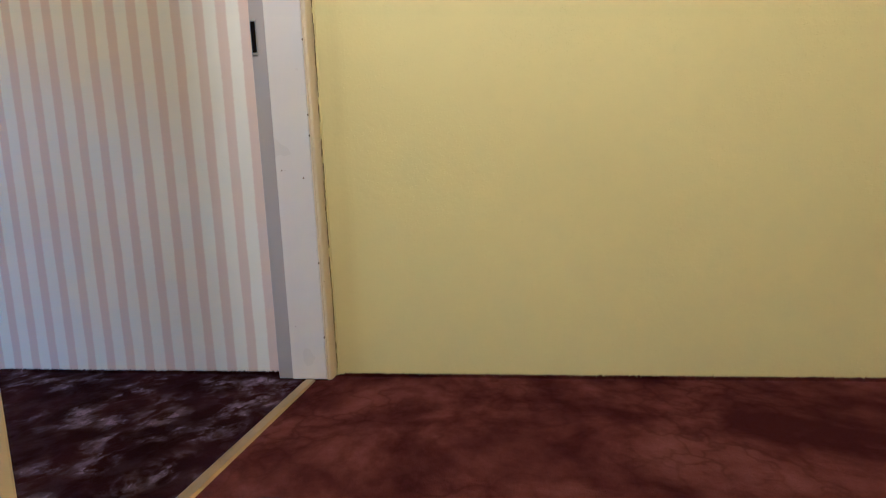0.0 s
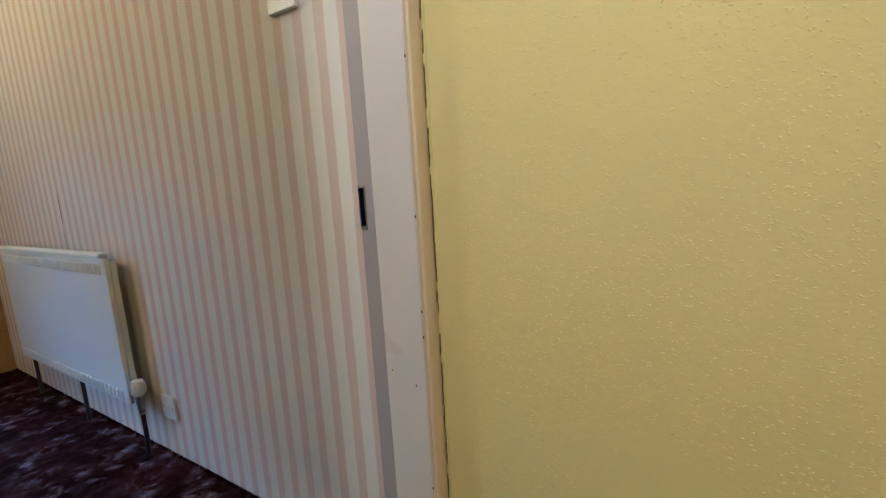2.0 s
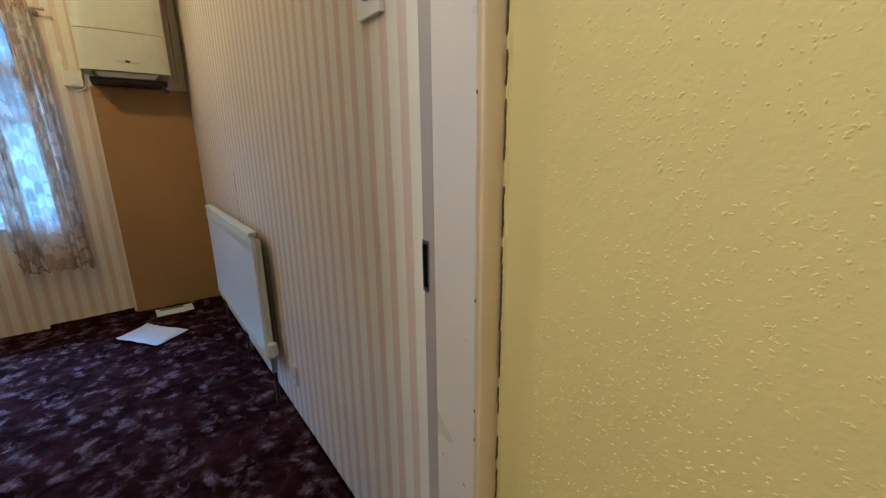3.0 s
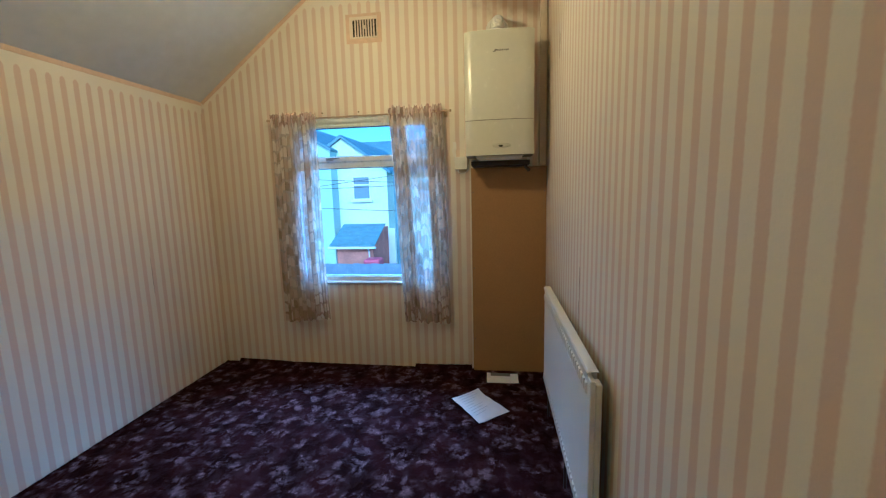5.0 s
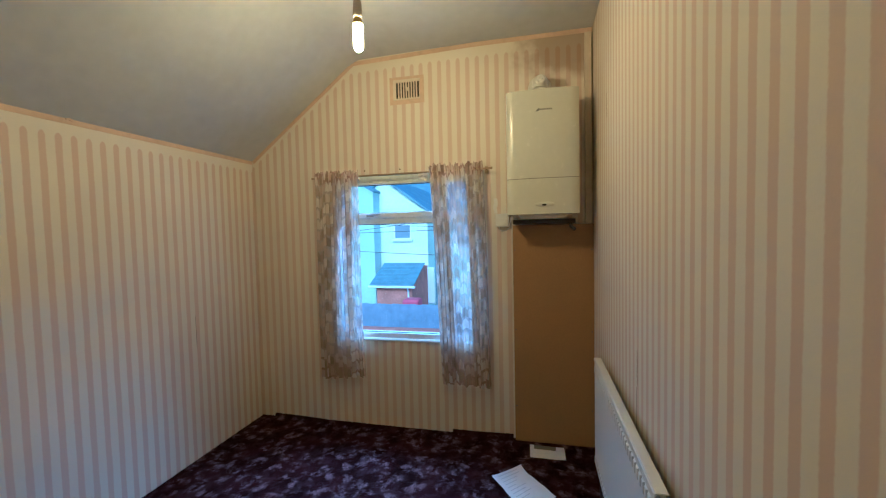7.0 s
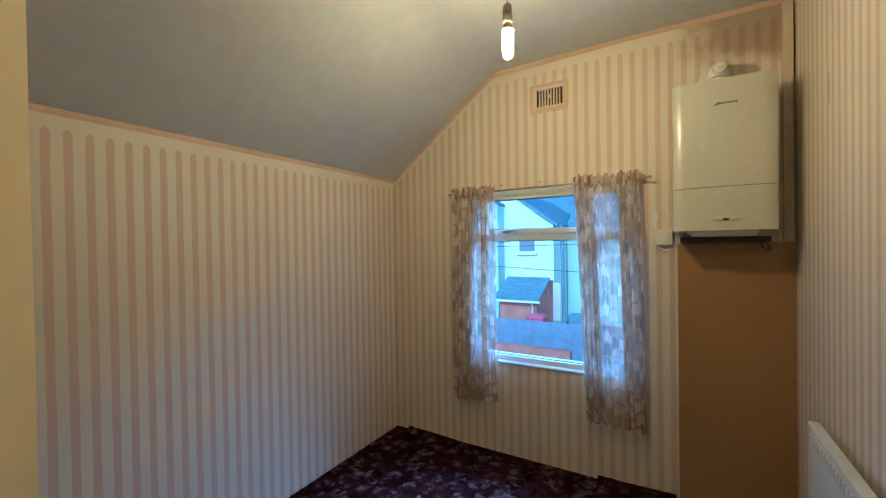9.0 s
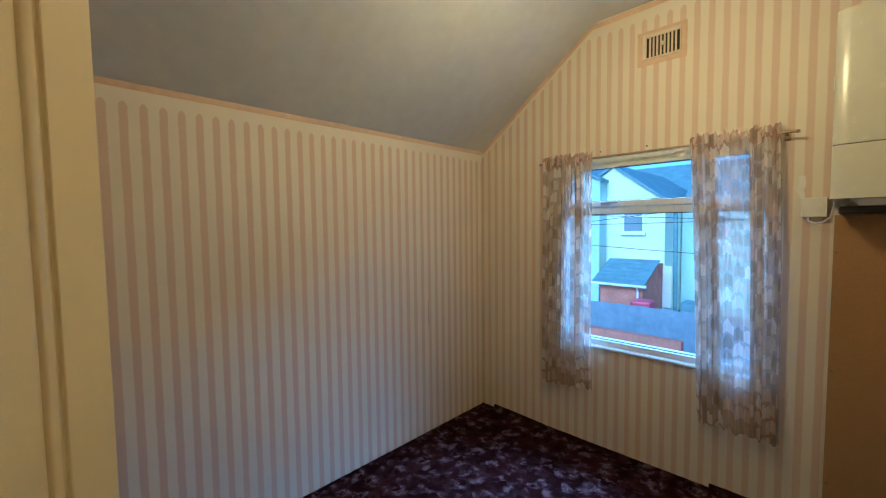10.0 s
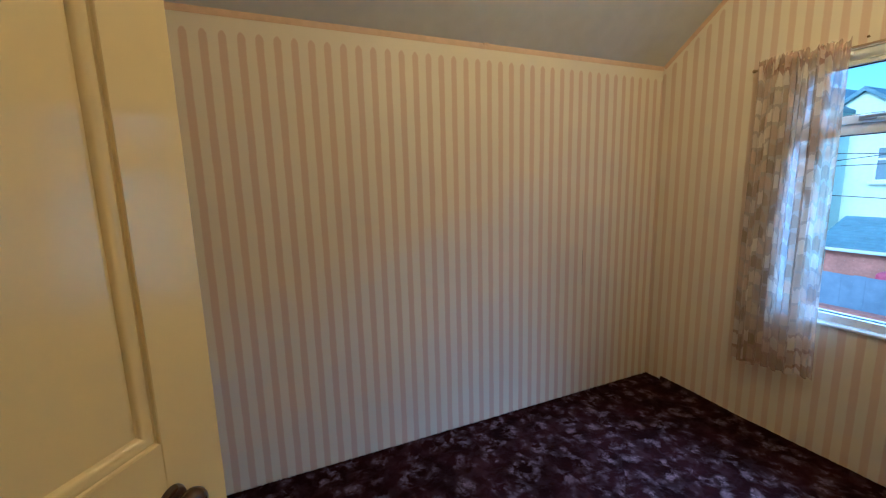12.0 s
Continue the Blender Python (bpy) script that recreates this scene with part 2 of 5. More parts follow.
SLOT_SHADE.node_tree.nodes["Principled BSDF"].inputs["Specular IOR Level"].default_value = 0.0
SOCKET_BODY = plain("lampholder", (0.34, 0.30, 0.24), 0.4)
AMBER = plain("yellow_collar", (0.42, 0.31, 0.03), 0.4)


def glass():
    m, t, b = nodes_of("window_glass")
    b.inputs["Base Color"].default_value = (1, 1, 1, 1)
    b.inputs["Transmission Weight"].default_value = 1.0
    b.inputs["Roughness"].default_value = 0.0
    b.inputs["IOR"].default_value = 1.05
    return m


GLASS = glass()


def glowing():
    m, t, b = nodes_of("bulb_glow")
    b.inputs["Base Color"].default_value = (1, 0.95, 0.85, 1)
    b.inputs["Emission Color"].default_value = (1, 0.48, 0.10, 1)
    b.inputs["Emission Strength"].default_value = 142.0
    return m


GLOW = glowing()


def curtain_cloth():
    m, t, b = nodes_of("printed_cotton")
    n = Net(t)
    at = n.coords(kind="UV")
    u, v, w = n.split(at)
    brush = n.noise(n.coords((30, 5, 1), "UV"), 1.6, 3)
    ragged = n.noise(n.coords((60, 4, 1), "UV"), 2.5, 3)
    across = n.math("ADD", n.math("MULTIPLY", u, 18.0), n.math("MULTIPLY", n.math("SUBTRACT", brush, 0.5), 0.7))
    col = n.math("FLOOR", across)
    shift = n.math("FRACT", n.math("MULTIPLY", n.math("SINE", n.math("MULTIPLY", col, 12.9)), 43.7))
    down = n.math("ADD", n.math("MULTIPLY", v, 19.0), n.math("ADD", shift, n.math("MULTIPLY", ragged, 0.5)))
    row = n.math("FLOOR", down)
    cell = n.t.nodes.new("ShaderNodeCombineXYZ")
    n.put(col, cell.inputs[0])
    n.put(row, cell.inputs[1])
    rnd = n.t.nodes.new("ShaderNodeTexWhiteNoise")
    n.put(cell.outputs[0], rnd.inputs["Vector"])
    fx = n.math("ABSOLUTE", n.math("SUBTRACT", n.math("FRACT", across), 0.5))
    fy = n.math("FRACT", down)
    top = n.math("SUBTRACT", 0.98, n.math("MULTIPLY", n.math("POWER", fx, 2.0), 1.1))
    dab = n.math("MULTIPLY", n.math("SUBTRACT", 1.0, n.smooth(fx, 0.46, 0.5)), n.math("LESS_THAN", fy, top))
    dab = n.math("MULTIPLY", dab, n.math("GREATER_THAN", fy, n.math("MULTIPLY", ragged, 0.3)))
    tone = n.ramp(rnd.outputs["Value"], ((0.0, (0.22, 0.165, 0.10)), (0.25, (0.44, 0.35, 0.24)), (0.40, (0.90, 0.88, 0.82)), (0.66, (0.66, 0.51, 0.40)), (1.0, (0.24, 0.20, 0.14))))
    streak = n.noise(n.coords((90, 3, 1), "UV"), 1.4, 3)
    tone = n.mix(n.math("MULTIPLY", streak, 0.30), tone, (0.66, 0.58, 0.50))
    # rosier below sill level: the missing backlight is put into the cloth's colour
    pinky = n.mix(n.smooth(v, 0.22, 0.02), (0.82, 0.76, 0.69), (0.72, 0.52, 0.44))
    pinky = n.mix(n.smooth(v, 0.93, 0.97), pinky, (0.60, 0.40, 0.33))
    col3 = n.mix(n.math("MULTIPLY", dab, 0.85), pinky, tone)
    n.put(col3, b.inputs["Base Color"])
    b.inputs["Roughness"].default_value = 0.95
    b.inputs["Specular IOR Level"].default_value = 0.1
    tr = n.t.nodes.new("ShaderNodeBsdfTranslucent")
    n.put(col3, tr.inputs["Color"])
    mx = n.t.nodes.new("ShaderNodeMixShader")
    mx.inputs[0].default_value = 0.12
    n.put(b.outputs[0], mx.inputs[1])
    n.put(tr.outputs[0], mx.inputs[2])
    thin = n.t.nodes.new("ShaderNodeBsdfTransparent")
    open_weave = n.t.nodes.new("ShaderNodeMixShader")
    n.put(n.math("SUBTRACT", 0.56, n.math("MULTIPLY", dab, 0.24)), open_weave.inputs[0])
    n.put(mx.outputs[0], open_weave.inputs[1])
    n.put(thin.outputs[0], open_weave.inputs[2])
    n.put(open_weave.outputs[0], n.t.nodes["Material Output"].inputs["Surface"])
    n.bump(n.noise(n.coords(), 900, 2), 0.3, 0.0005, b)
    return m


CLOTH = curtain_cloth()


# ---------------------------------------------------------------- mesh helpers
def box(bm, x0, x1, y0, y1, z0, z1, bevel=0.0, seg=1):
    vs = [bm.verts.new(p) for p in ((x0, y0, z0), (x1, y0, z0), (x1, y1, z0), (x0, y1, z0), (x0, y0, z1), (x1, y0, z1), (x1, y1, z1), (x0, y1, z1))]
    fs = [bm.faces.new([vs[i] for i in q]) for q in ((3, 2, 1, 0), (4, 5, 6, 7), (0, 1, 5, 4), (1, 2, 6, 5), (2, 3, 7, 6), (3, 0, 4, 7))]
    if bevel:
        es = {e for f in fs for e in f.edges}
        bmesh.ops.bevel(bm, geom=list(es), offset=bevel, segments=seg, affect="EDGES", profile=0.5)
    return vs


def prism(bm, outline, axis, a, b):
    """An outline of pairs, drawn out along an axis from a to b."""
    def at(p, d):
        return {"x": (d, p[0], p[1]), "y": (p[0], d, p[1]), "z": (p[0], p[1], d)}[axis]
    lo, hi = [bm.verts.new(at(p, a)) for p in outline], [bm.verts.new(at(p, b)) for p in outline]
    k = len(outline)
    bm.faces.new(lo)
    bm.faces.new(hi[::-1])
    for i in range(k):
        bm.faces.new((lo[i], hi[i], hi[(i + 1) % k], lo[(i + 1) % k]))
    return lo + hi


def tube(bm, points, r, sides=12, caps=True):
    """A round bar through points; r is one radius or one for each point."""
    pts = [Vector(p) for p in points]
    rs = r if isinstance(r, (list, tuple)) else [r] * len(pts)
    rings, side = [], None
    for i, p in enumerate(pts):
        way = (pts[min(i + 1, len(pts) - 1)] - pts[max(i - 1, 0)]).normalized()
        if side is None:
            side = way.orthogonal().normalized()
        side = (side - way * side.dot(way)).normalized()
        up = way.cross(side)
        rings.append([bm.verts.new(p + rs[i] * (math.cos(a) * side + math.sin(a) * up)) for a in (2 * math.pi * j / sides for j in range(sides))])
    for a, b in zip(rings, rings[1:]):
        for j in range(sides):
            bm.faces.new((a[j], a[(j + 1) % sides], b[(j + 1) % sides], b[j]))
    if caps:
        bm.faces.new(rings[0][::-1])
        bm.faces.new(rings[-1])


def base_of(ob):
    v = Vector((0, 0, 0))
    while ob is not None:
        v += ob.location
        ob = ob.parent
    return v


def part(name, bm, material, parent=None, label="", smooth=False, **tags):
    """One mesh object from bm, whose points are in the world's metres."""
    if parent is not None:
        bmesh.ops.translate(bm, vec=-base_of(parent), verts=bm.verts)
    bmesh.ops.recalc_face_normals(bm, faces=bm.faces)
    me = bpy.data.meshes.new(name)
    bm.to_mesh(me)
    bm.free()
    me.materials.append(material)
    if smooth:
        me.shade_smooth()
        me.set_sharp_from_angle(angle=radians(35))
    ob = new(name, me)
    ob.parent = parent
    return tagged(ob, label, **tags)


def thing(name, at, label, category, **tags):
    ob = new(name)
    ob.empty_display_size = 0.05
    ob.location = at
    return tagged(ob, label, category, **tags)


def bm_new():
    return bmesh.new()


# ---------------------------------------------------------------- the room's shell
def structure(name, bm, material, label="", parent=None, smooth=False):
    return part(name, bm, material, parent, label, smooth, kind="structure")


def wall_window():
    bm = bm_new()
    y0, y1, z0, z1 = WIN
    xo = XW - 0.27
    edge = YL - 0.12
    box(bm, xo, XW, edge, y0, -0.1, 2.9)
    box(bm, xo, XW, y1, YR + 0.12, -0.1, 2.9)
    box(bm, xo, XW, y0, y1, -0.1, z0)
    box(bm, xo, XW, y0, y1, z1, 2.9)
    structure("wall_window", bm, PAPER_W, "end wall papered in cream and rose stripes, rising to a gable")


wall_window()
bm = bm_new()
box(bm, XW, XP, YR, YR + 0.12, -0.1, 2.9)
structure("wall_radiator", bm, PAPER_R, "wall papered in cream and rose stripes")
bm = bm_new()
box(bm, XW, XP, YL - 0.12, YL, -0.1, 2.3)
structure("wall_low", bm, PAPER_L, "low wall papered in cream and rose stripes under the sloping ceiling")

bm = bm_new()
prism(bm, [(YL - 0.13, EAVES - 0.104), (BREAK[0] - 0.04, BREAK[1] - 0.032), (BREAK[0] + 0.05, BREAK[1] + 0.012), (0.3, TOP), (YR + 0.1, TOP), (YR + 0.1, 3.0), (YL - 0.13, 3.0)], "x", XW - 0.02, XP + 0.02)
structure("ceiling", bm, CEIL, "matt off-white ceiling that slopes down to the low wall", smooth=True)

bm = bm_new()
y0, y1, zh = DOOR
box(bm, XP, XL, YL - 0.12, y0 - 0.025, -0.1, 2.9)
box(bm, XP, XL, y0 - 0.025, y1 + 0.003, zh + 0.03, 2.9)
structure("wall_partition", bm, PAPER_P, "striped partition wall with the doorway")
bm = bm_new()
box(bm, XP - 0.004, XL - 0.0145, y1 + 0.004, YR + 0.12, -0.1, 2.9)
structure("wall_corner_post", bm, PEACH, "painted end of the wall beside the door lining")


def border_strip():
    """The paper border along the low wall's top, up the slope and across the gable."""
    bm = bm_new()
    w, d = 0.029, 0.003
    box(bm, XW, XP, YL, YL + d, EAVES - w, EAVES + 0.002)
    structure("trim_border_low", bm, BORDER, "peach paper border under the ceiling")
    bm = bm_new()
    k = 1.0 / math.hypot(BREAK[0] - YL, BREAK[1] - EAVES)
    ny, nz = (BREAK[1] - EAVES) * k * w, -(BREAK[0] - YL) * k * w
    prism(bm, [(YL, EAVES), (BREAK[0], BREAK[1]), (BREAK[0] + ny * 0.5, BREAK[1] + nz * 1.2), (YL + ny, EAVES + nz)], "x", XW, XW + d)
    prism(bm, [(BREAK[0] + 0.0005, BREAK[1]), (0.3, TOP), (YR, TOP), (YR, TOP - w), (0.3, TOP - w), (BREAK[0] + ny * 0.5 + 0.0005, BREAK[1] + nz * 1.2)], "x", XW, XW + d)
    structure("trim_border_gable", bm, BORDER, "peach paper border following the gable")


border_strip()

bm = bm_new()
box(bm, XW - 0.02, -0.452, YL - 0.1, YR + 0.1, -0.16, 0.0)
structure("floor", bm, CARPET, "dark aubergine carpet with mottled lavender flecks")
bm = bm_new()
box(bm, -0.452, 1.7, 0.60, YY + 0.03, -0.16, 0.0)
structure("floor_landing", bm, CARPET_RED, "russet carpet on the landing")
bm = bm_new()
box(bm, -0.452, -0.33, -2.2, 0.5999, -0.16, 0.0)
structure("floor_landing_edge", bm, CARPET_RED, "russet carpet beside the stairs")
bm = bm_new()
box(bm, 0.62, 1.7, -2.2, 0.5999, -0.16, 0.0)
structure("floor_landing_side", bm, CARPET_RED, "russet carpet beside the stairs")
bm = bm_new()
prism(bm, [(-0.468, 0.0), (-0.462, 0.004), (-0.44, 0.005), (-0.436, 0.0)], "y", 0.335, 1.034)
structure("threshold_strip", bm, BRASS, "worn brass carpet strip across the doorway")

# landing walls, stair well
bm = bm_new()
prism(bm, [(XL - 0.014, YY), (-0.3865, YY), (-0.3835, YY + 0.004), (-0.356, YY + 0.004), (-0.346, YY + 0.0034), (-0.336, YY + 0.0022), (-0.326, YY + 0.0010), (-0.312, YY), (1.75, YY), (1.75, YY + 0.15), (XL - 0.014, YY + 0.15)], "z", -0.1, 2.6)
structure("wall_yellow", bm, YELLOW, "yellow painted woodchip wall of the landing")
bm = bm_new()
box(bm, 1.6, 1.75, -2.3, YY, -2.7, 2.6)
structure("wall_landing_east", bm, YELLOW, "yellow painted wall of the landing")
bm = bm_new()
box(bm, XL, 1.6, -2.3, -2.2, -2.7, 2.6)
structure("wall_landing_south", bm, YELLOW, "yellow painted wall over the stairs")
bm = bm_new()
box(bm, XL - 0.05, 1.75, -2.3, YY + 0.15, 2.5, 2.6)
structure("ceiling_landing", bm, CEIL, "white landing ceiling")
bm = bm_new()
box(bm, -0.36, -0.33, -2.2, 0.60, -2.7, -0.16)
box(bm, 0.62, 0.65, -2.2, 0.60, -2.7, -0.16)
box(bm, -0.33, 0.62, 0.60, 0.63, -2.7, -0.16)
structure("wall_stairwell", bm, YELLOW, "painted sides of the stair well")
bm = bm_new()
box(bm, -0.36, 0.65, -2.3, 0.63, -2.8, -2.66)
structure("floor_stairs_foot", bm, CARPET_RED, "russet carpet at the foot of the stairs")
stairs = thing("staircase", (0.145, 0.6, -2.66), "carpeted staircase going down from the landing", "stairs", kind="structure")
for i in range(13):
    bm = bm_new()
    zt, ys = -0.19 * (i + 1), 0.598 - 0.21 * i
    box(bm, -0.325, 0.615, ys - 0.235, ys, zt - 0.185, zt, 0.008, 2)
    part("step", bm, CARPET_RED, stairs)


# ---------------------------------------------------------------- the doorway
def door_lining():
    y0, y1, zh = DOOR
    frame_ = thing("door_frame", (-0.47, 0.69, 0.0), "chipped lilac-grey painted door lining with peach trim on the landing side", "door frame", kind="structure")
    bm = bm_new()
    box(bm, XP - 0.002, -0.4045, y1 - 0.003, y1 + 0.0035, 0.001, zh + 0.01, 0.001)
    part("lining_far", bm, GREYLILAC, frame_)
    bm = bm_new()
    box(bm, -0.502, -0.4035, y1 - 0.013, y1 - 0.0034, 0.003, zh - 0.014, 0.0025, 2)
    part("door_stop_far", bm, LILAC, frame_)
    bm = bm_new()
    box(bm, XP - 0.002, -0.3955, y0 - 0.024, y0, 0.001, zh + 0.01, 0.001)
    part("lining_near", bm, GREYLILAC, frame_)
    bm = bm_new()
    box(bm, -0.502, -0.4035, y0 + 0.0005, y0 + 0.014, 0.003, zh - 0.014, 0.0025, 2)
    part("door_stop_near", bm, CREAM, frame_)
    bm = bm_new()
    box(bm, XP - 0.002, -0.3955, y0, y1 - 0.004, zh, zh + 0.024, 0.001)
    box(bm, -0.502, -0.4035, y0 + 0.015, y1 - 0.014, zh - 0.014, zh - 0.0005, 0.002)
    part("lining_head", bm, GREYLILAC, frame_)
    bm = bm_new()
    prism(bm, [(-0.4033, 1.0755), (-0.4033, 1.0385), (-0.3995, 1.0350), (-0.3975, 1.0385), (-0.3960, 1.0375), (-0.3925, 1.0395), (-0.3905, 1.0440), (-0.3905, 1.0755)], "z", 0.002, zh + 0.05)
    part("corner_bead", bm, PEACH, frame_, "peach painted corner bead with nail marks", smooth=True)
    bm = bm_new()
    box(bm, XL, XL + 0.016, y0 - 0.075, y0 - 0.004, 0.002, zh + 0.06, 0.004, 2)
    box(bm, XL, XL + 0.016, y0 - 0.075, y1 - 0.03, zh + 0.0605, zh + 0.12, 0.004, 2)
    part("architrave", bm, PEACH, frame_, "peach painted architrave")
    bm = bm_new()
    for z in (1.17, 0.886, 0.702, 0.65, 0.321, 1.42, 0.12):
        bmesh.ops.create_icosphere(bm, subdivisions=1, radius=0.0028, matrix=Matrix.Translation((-0.4030, 1.0375, z)) @ Matrix.Diagonal((1, 0.5, 1.2, 1)))
    part("nail_marks", bm, CRACK, frame_)
    # strike plate; a flat black piece stands in for the shade inside its slot
    bm = bm_new()
    ys = y1 - 0.003
    box(bm, -0.5450, -0.5435, ys - 0.003, ys - 0.0005, 0.862, 0.951)
    box(bm, -0.5305, -0.5290, ys - 0.003, ys - 0.0005, 0.862, 0.951)
    box(bm, -0.5435, -0.5305, ys - 0.003, ys - 0.0005, 0.862, 0.868)
    box(bm, -0.5435, -0.5305, ys - 0.003, ys - 0.0005, 0.945, 0.951)
    keep = part("strike_plate", bm, STEEL, frame_, "worn steel strike plate with a dark slot")
    bm = bm_new()
    box(bm, -0.5434, -0.5306, ys - 0.0018, ys - 0.0004, 0.8682, 0.9448)
    part("mortice_shade", bm, SLOT_SHADE, keep)
    # ragged gap between bead and wall
    bm = bm_new()
    rnd = random.Random(4)
    z = 0.02
    while z < 2.0:
        h = rnd.uniform(0.008, 0.028)
        w = rnd.uniform(0.0003, 0.0012)
        x = -0.3885 + rnd.uniform(-0.0006, 0.001)
        if rnd.random() < 0.85:
            prism(bm, [(x - w, z), (x + w * 0.6, z + h * 0.3), (x + w, z + h * 0.7), (x, z + h), (x - w * 0.8, z + h * 0.6)], "y", YY - 0.0035, YY - 0.0005)
        z += h * 0.92
    structure("trim_crack", bm, CRACK, "dark ragged crack between the corner bead and the wall")


door_lining()


def panel_door():
    """The four-panelled door, standing open into the room."""
    hinge = Vector((-0.5747, 0.2425, 0.006))
    way = Vector((-0.598, -0.8015, 0))
    side = Vector((0.8015, -0.598, 0))      # away from the face that the camera sees
    ob = thing("door_1", hinge, "open cream gloss-painted door with a large moulded panel", "door", kind="structure")
    W, H, T = 0.642, 1.985, 0.036

    def put(bm):
        for v in bm.verts:
            s, d, z = v.co
            v.co = hinge + way * s + side * d + Vector((0, 0, z))
        return bm

    stiles = [(0.0, 0.105), (0.545, W)]
    rails = [(0.0, 0.20), (0.80, 1.018), (1.875, H)]
    bm = bm_new()
    for a, b in stiles:
        box(bm, a, b, 0, T, 0, H, 0.002, 1)
    for a, b in rails:
        box(bm, 0.1052, 0.5448, 0.0002, T - 0.0002, a, b)
    body = part("body", put(bm), CREAM, ob)
    for a, b in ((0.105, 0.545),):
        for lo, hi in ((0.20, 0.80), (1.018, 1.875)):
            bm = bm_new()
            box(bm, a + 0.0005, b - 0.0005, 0.015, T - 0.012, lo + 0.0005, hi - 0.0005)
            pan = part("panel", put(bm), CREAM, ob)
            # moulding mitred round the panel: outer lip, ogee, inner foot
            bm = bm_new()
            profile = ((0.0, 0.0005), (0.0008, 0.0045), (0.0035, 0.0060), (0.0060, 0.0045), (0.0100, 0.0040), (0.0150, 0.0062), (0.0185, 0.0100), (0.0205, 0.0142), (0.0240, 0.0149))
            rings = []
            for inset, d in profile:
                rings.append([bm.verts.new(p) for p in ((a + inset, d, lo + inset), (b - inset, d, lo + inset), (b - inset, d, hi - inset), (a + inset, d, hi - inset))])
            for r0, r1 in zip(rings, rings[1:]):
                for j in range(4):
                    bm.faces.new((r0[j], r0[(j + 1) % 4], r1[(j + 1) % 4], r1[j]))
            part("moulding", put(bm), CREAM, pan, smooth=True)
    # knob on its rose
    zk, sk = 0.930, 0.548
    bm = bm_new()
    c = hinge + way * sk + Vector((0, 0, zk))
    out = -side
    tube(bm, [c + out * d for d in (0.0002, 0.003, 0.008, 0.010)], [0.021, 0.021, 0.018, 0.012], 28)
    rose = part("rose", bm, BROWN_KNOB, ob, "dark brown bakelite rose", smooth=True)
    bm = bm_new()
    prof = ((0.006, 0.0095), (0.016, 0.0085), (0.021, 0.012), (0.025, 0.018), (0.030, 0.0215), (0.037, 0.022), (0.043, 0.019), (0.047, 0.012), (0.049, 0.003))
    tube(bm, [c + out * d for d, _ in prof], [r for _, r in prof], 28)
    part("knob", bm, BROWN_KNOB, ob, "round dark brown bakelite door knob", smooth=True)
    bm = bm_new()
    for z in (0.25, 1.72):
        tube(bm, [(-0.5600, 0.2650, z), (-0.5600, 0.2650, z + 0.09)], 0.006, 10)
    part("hinge", bm, STEEL, ob)


panel_door()


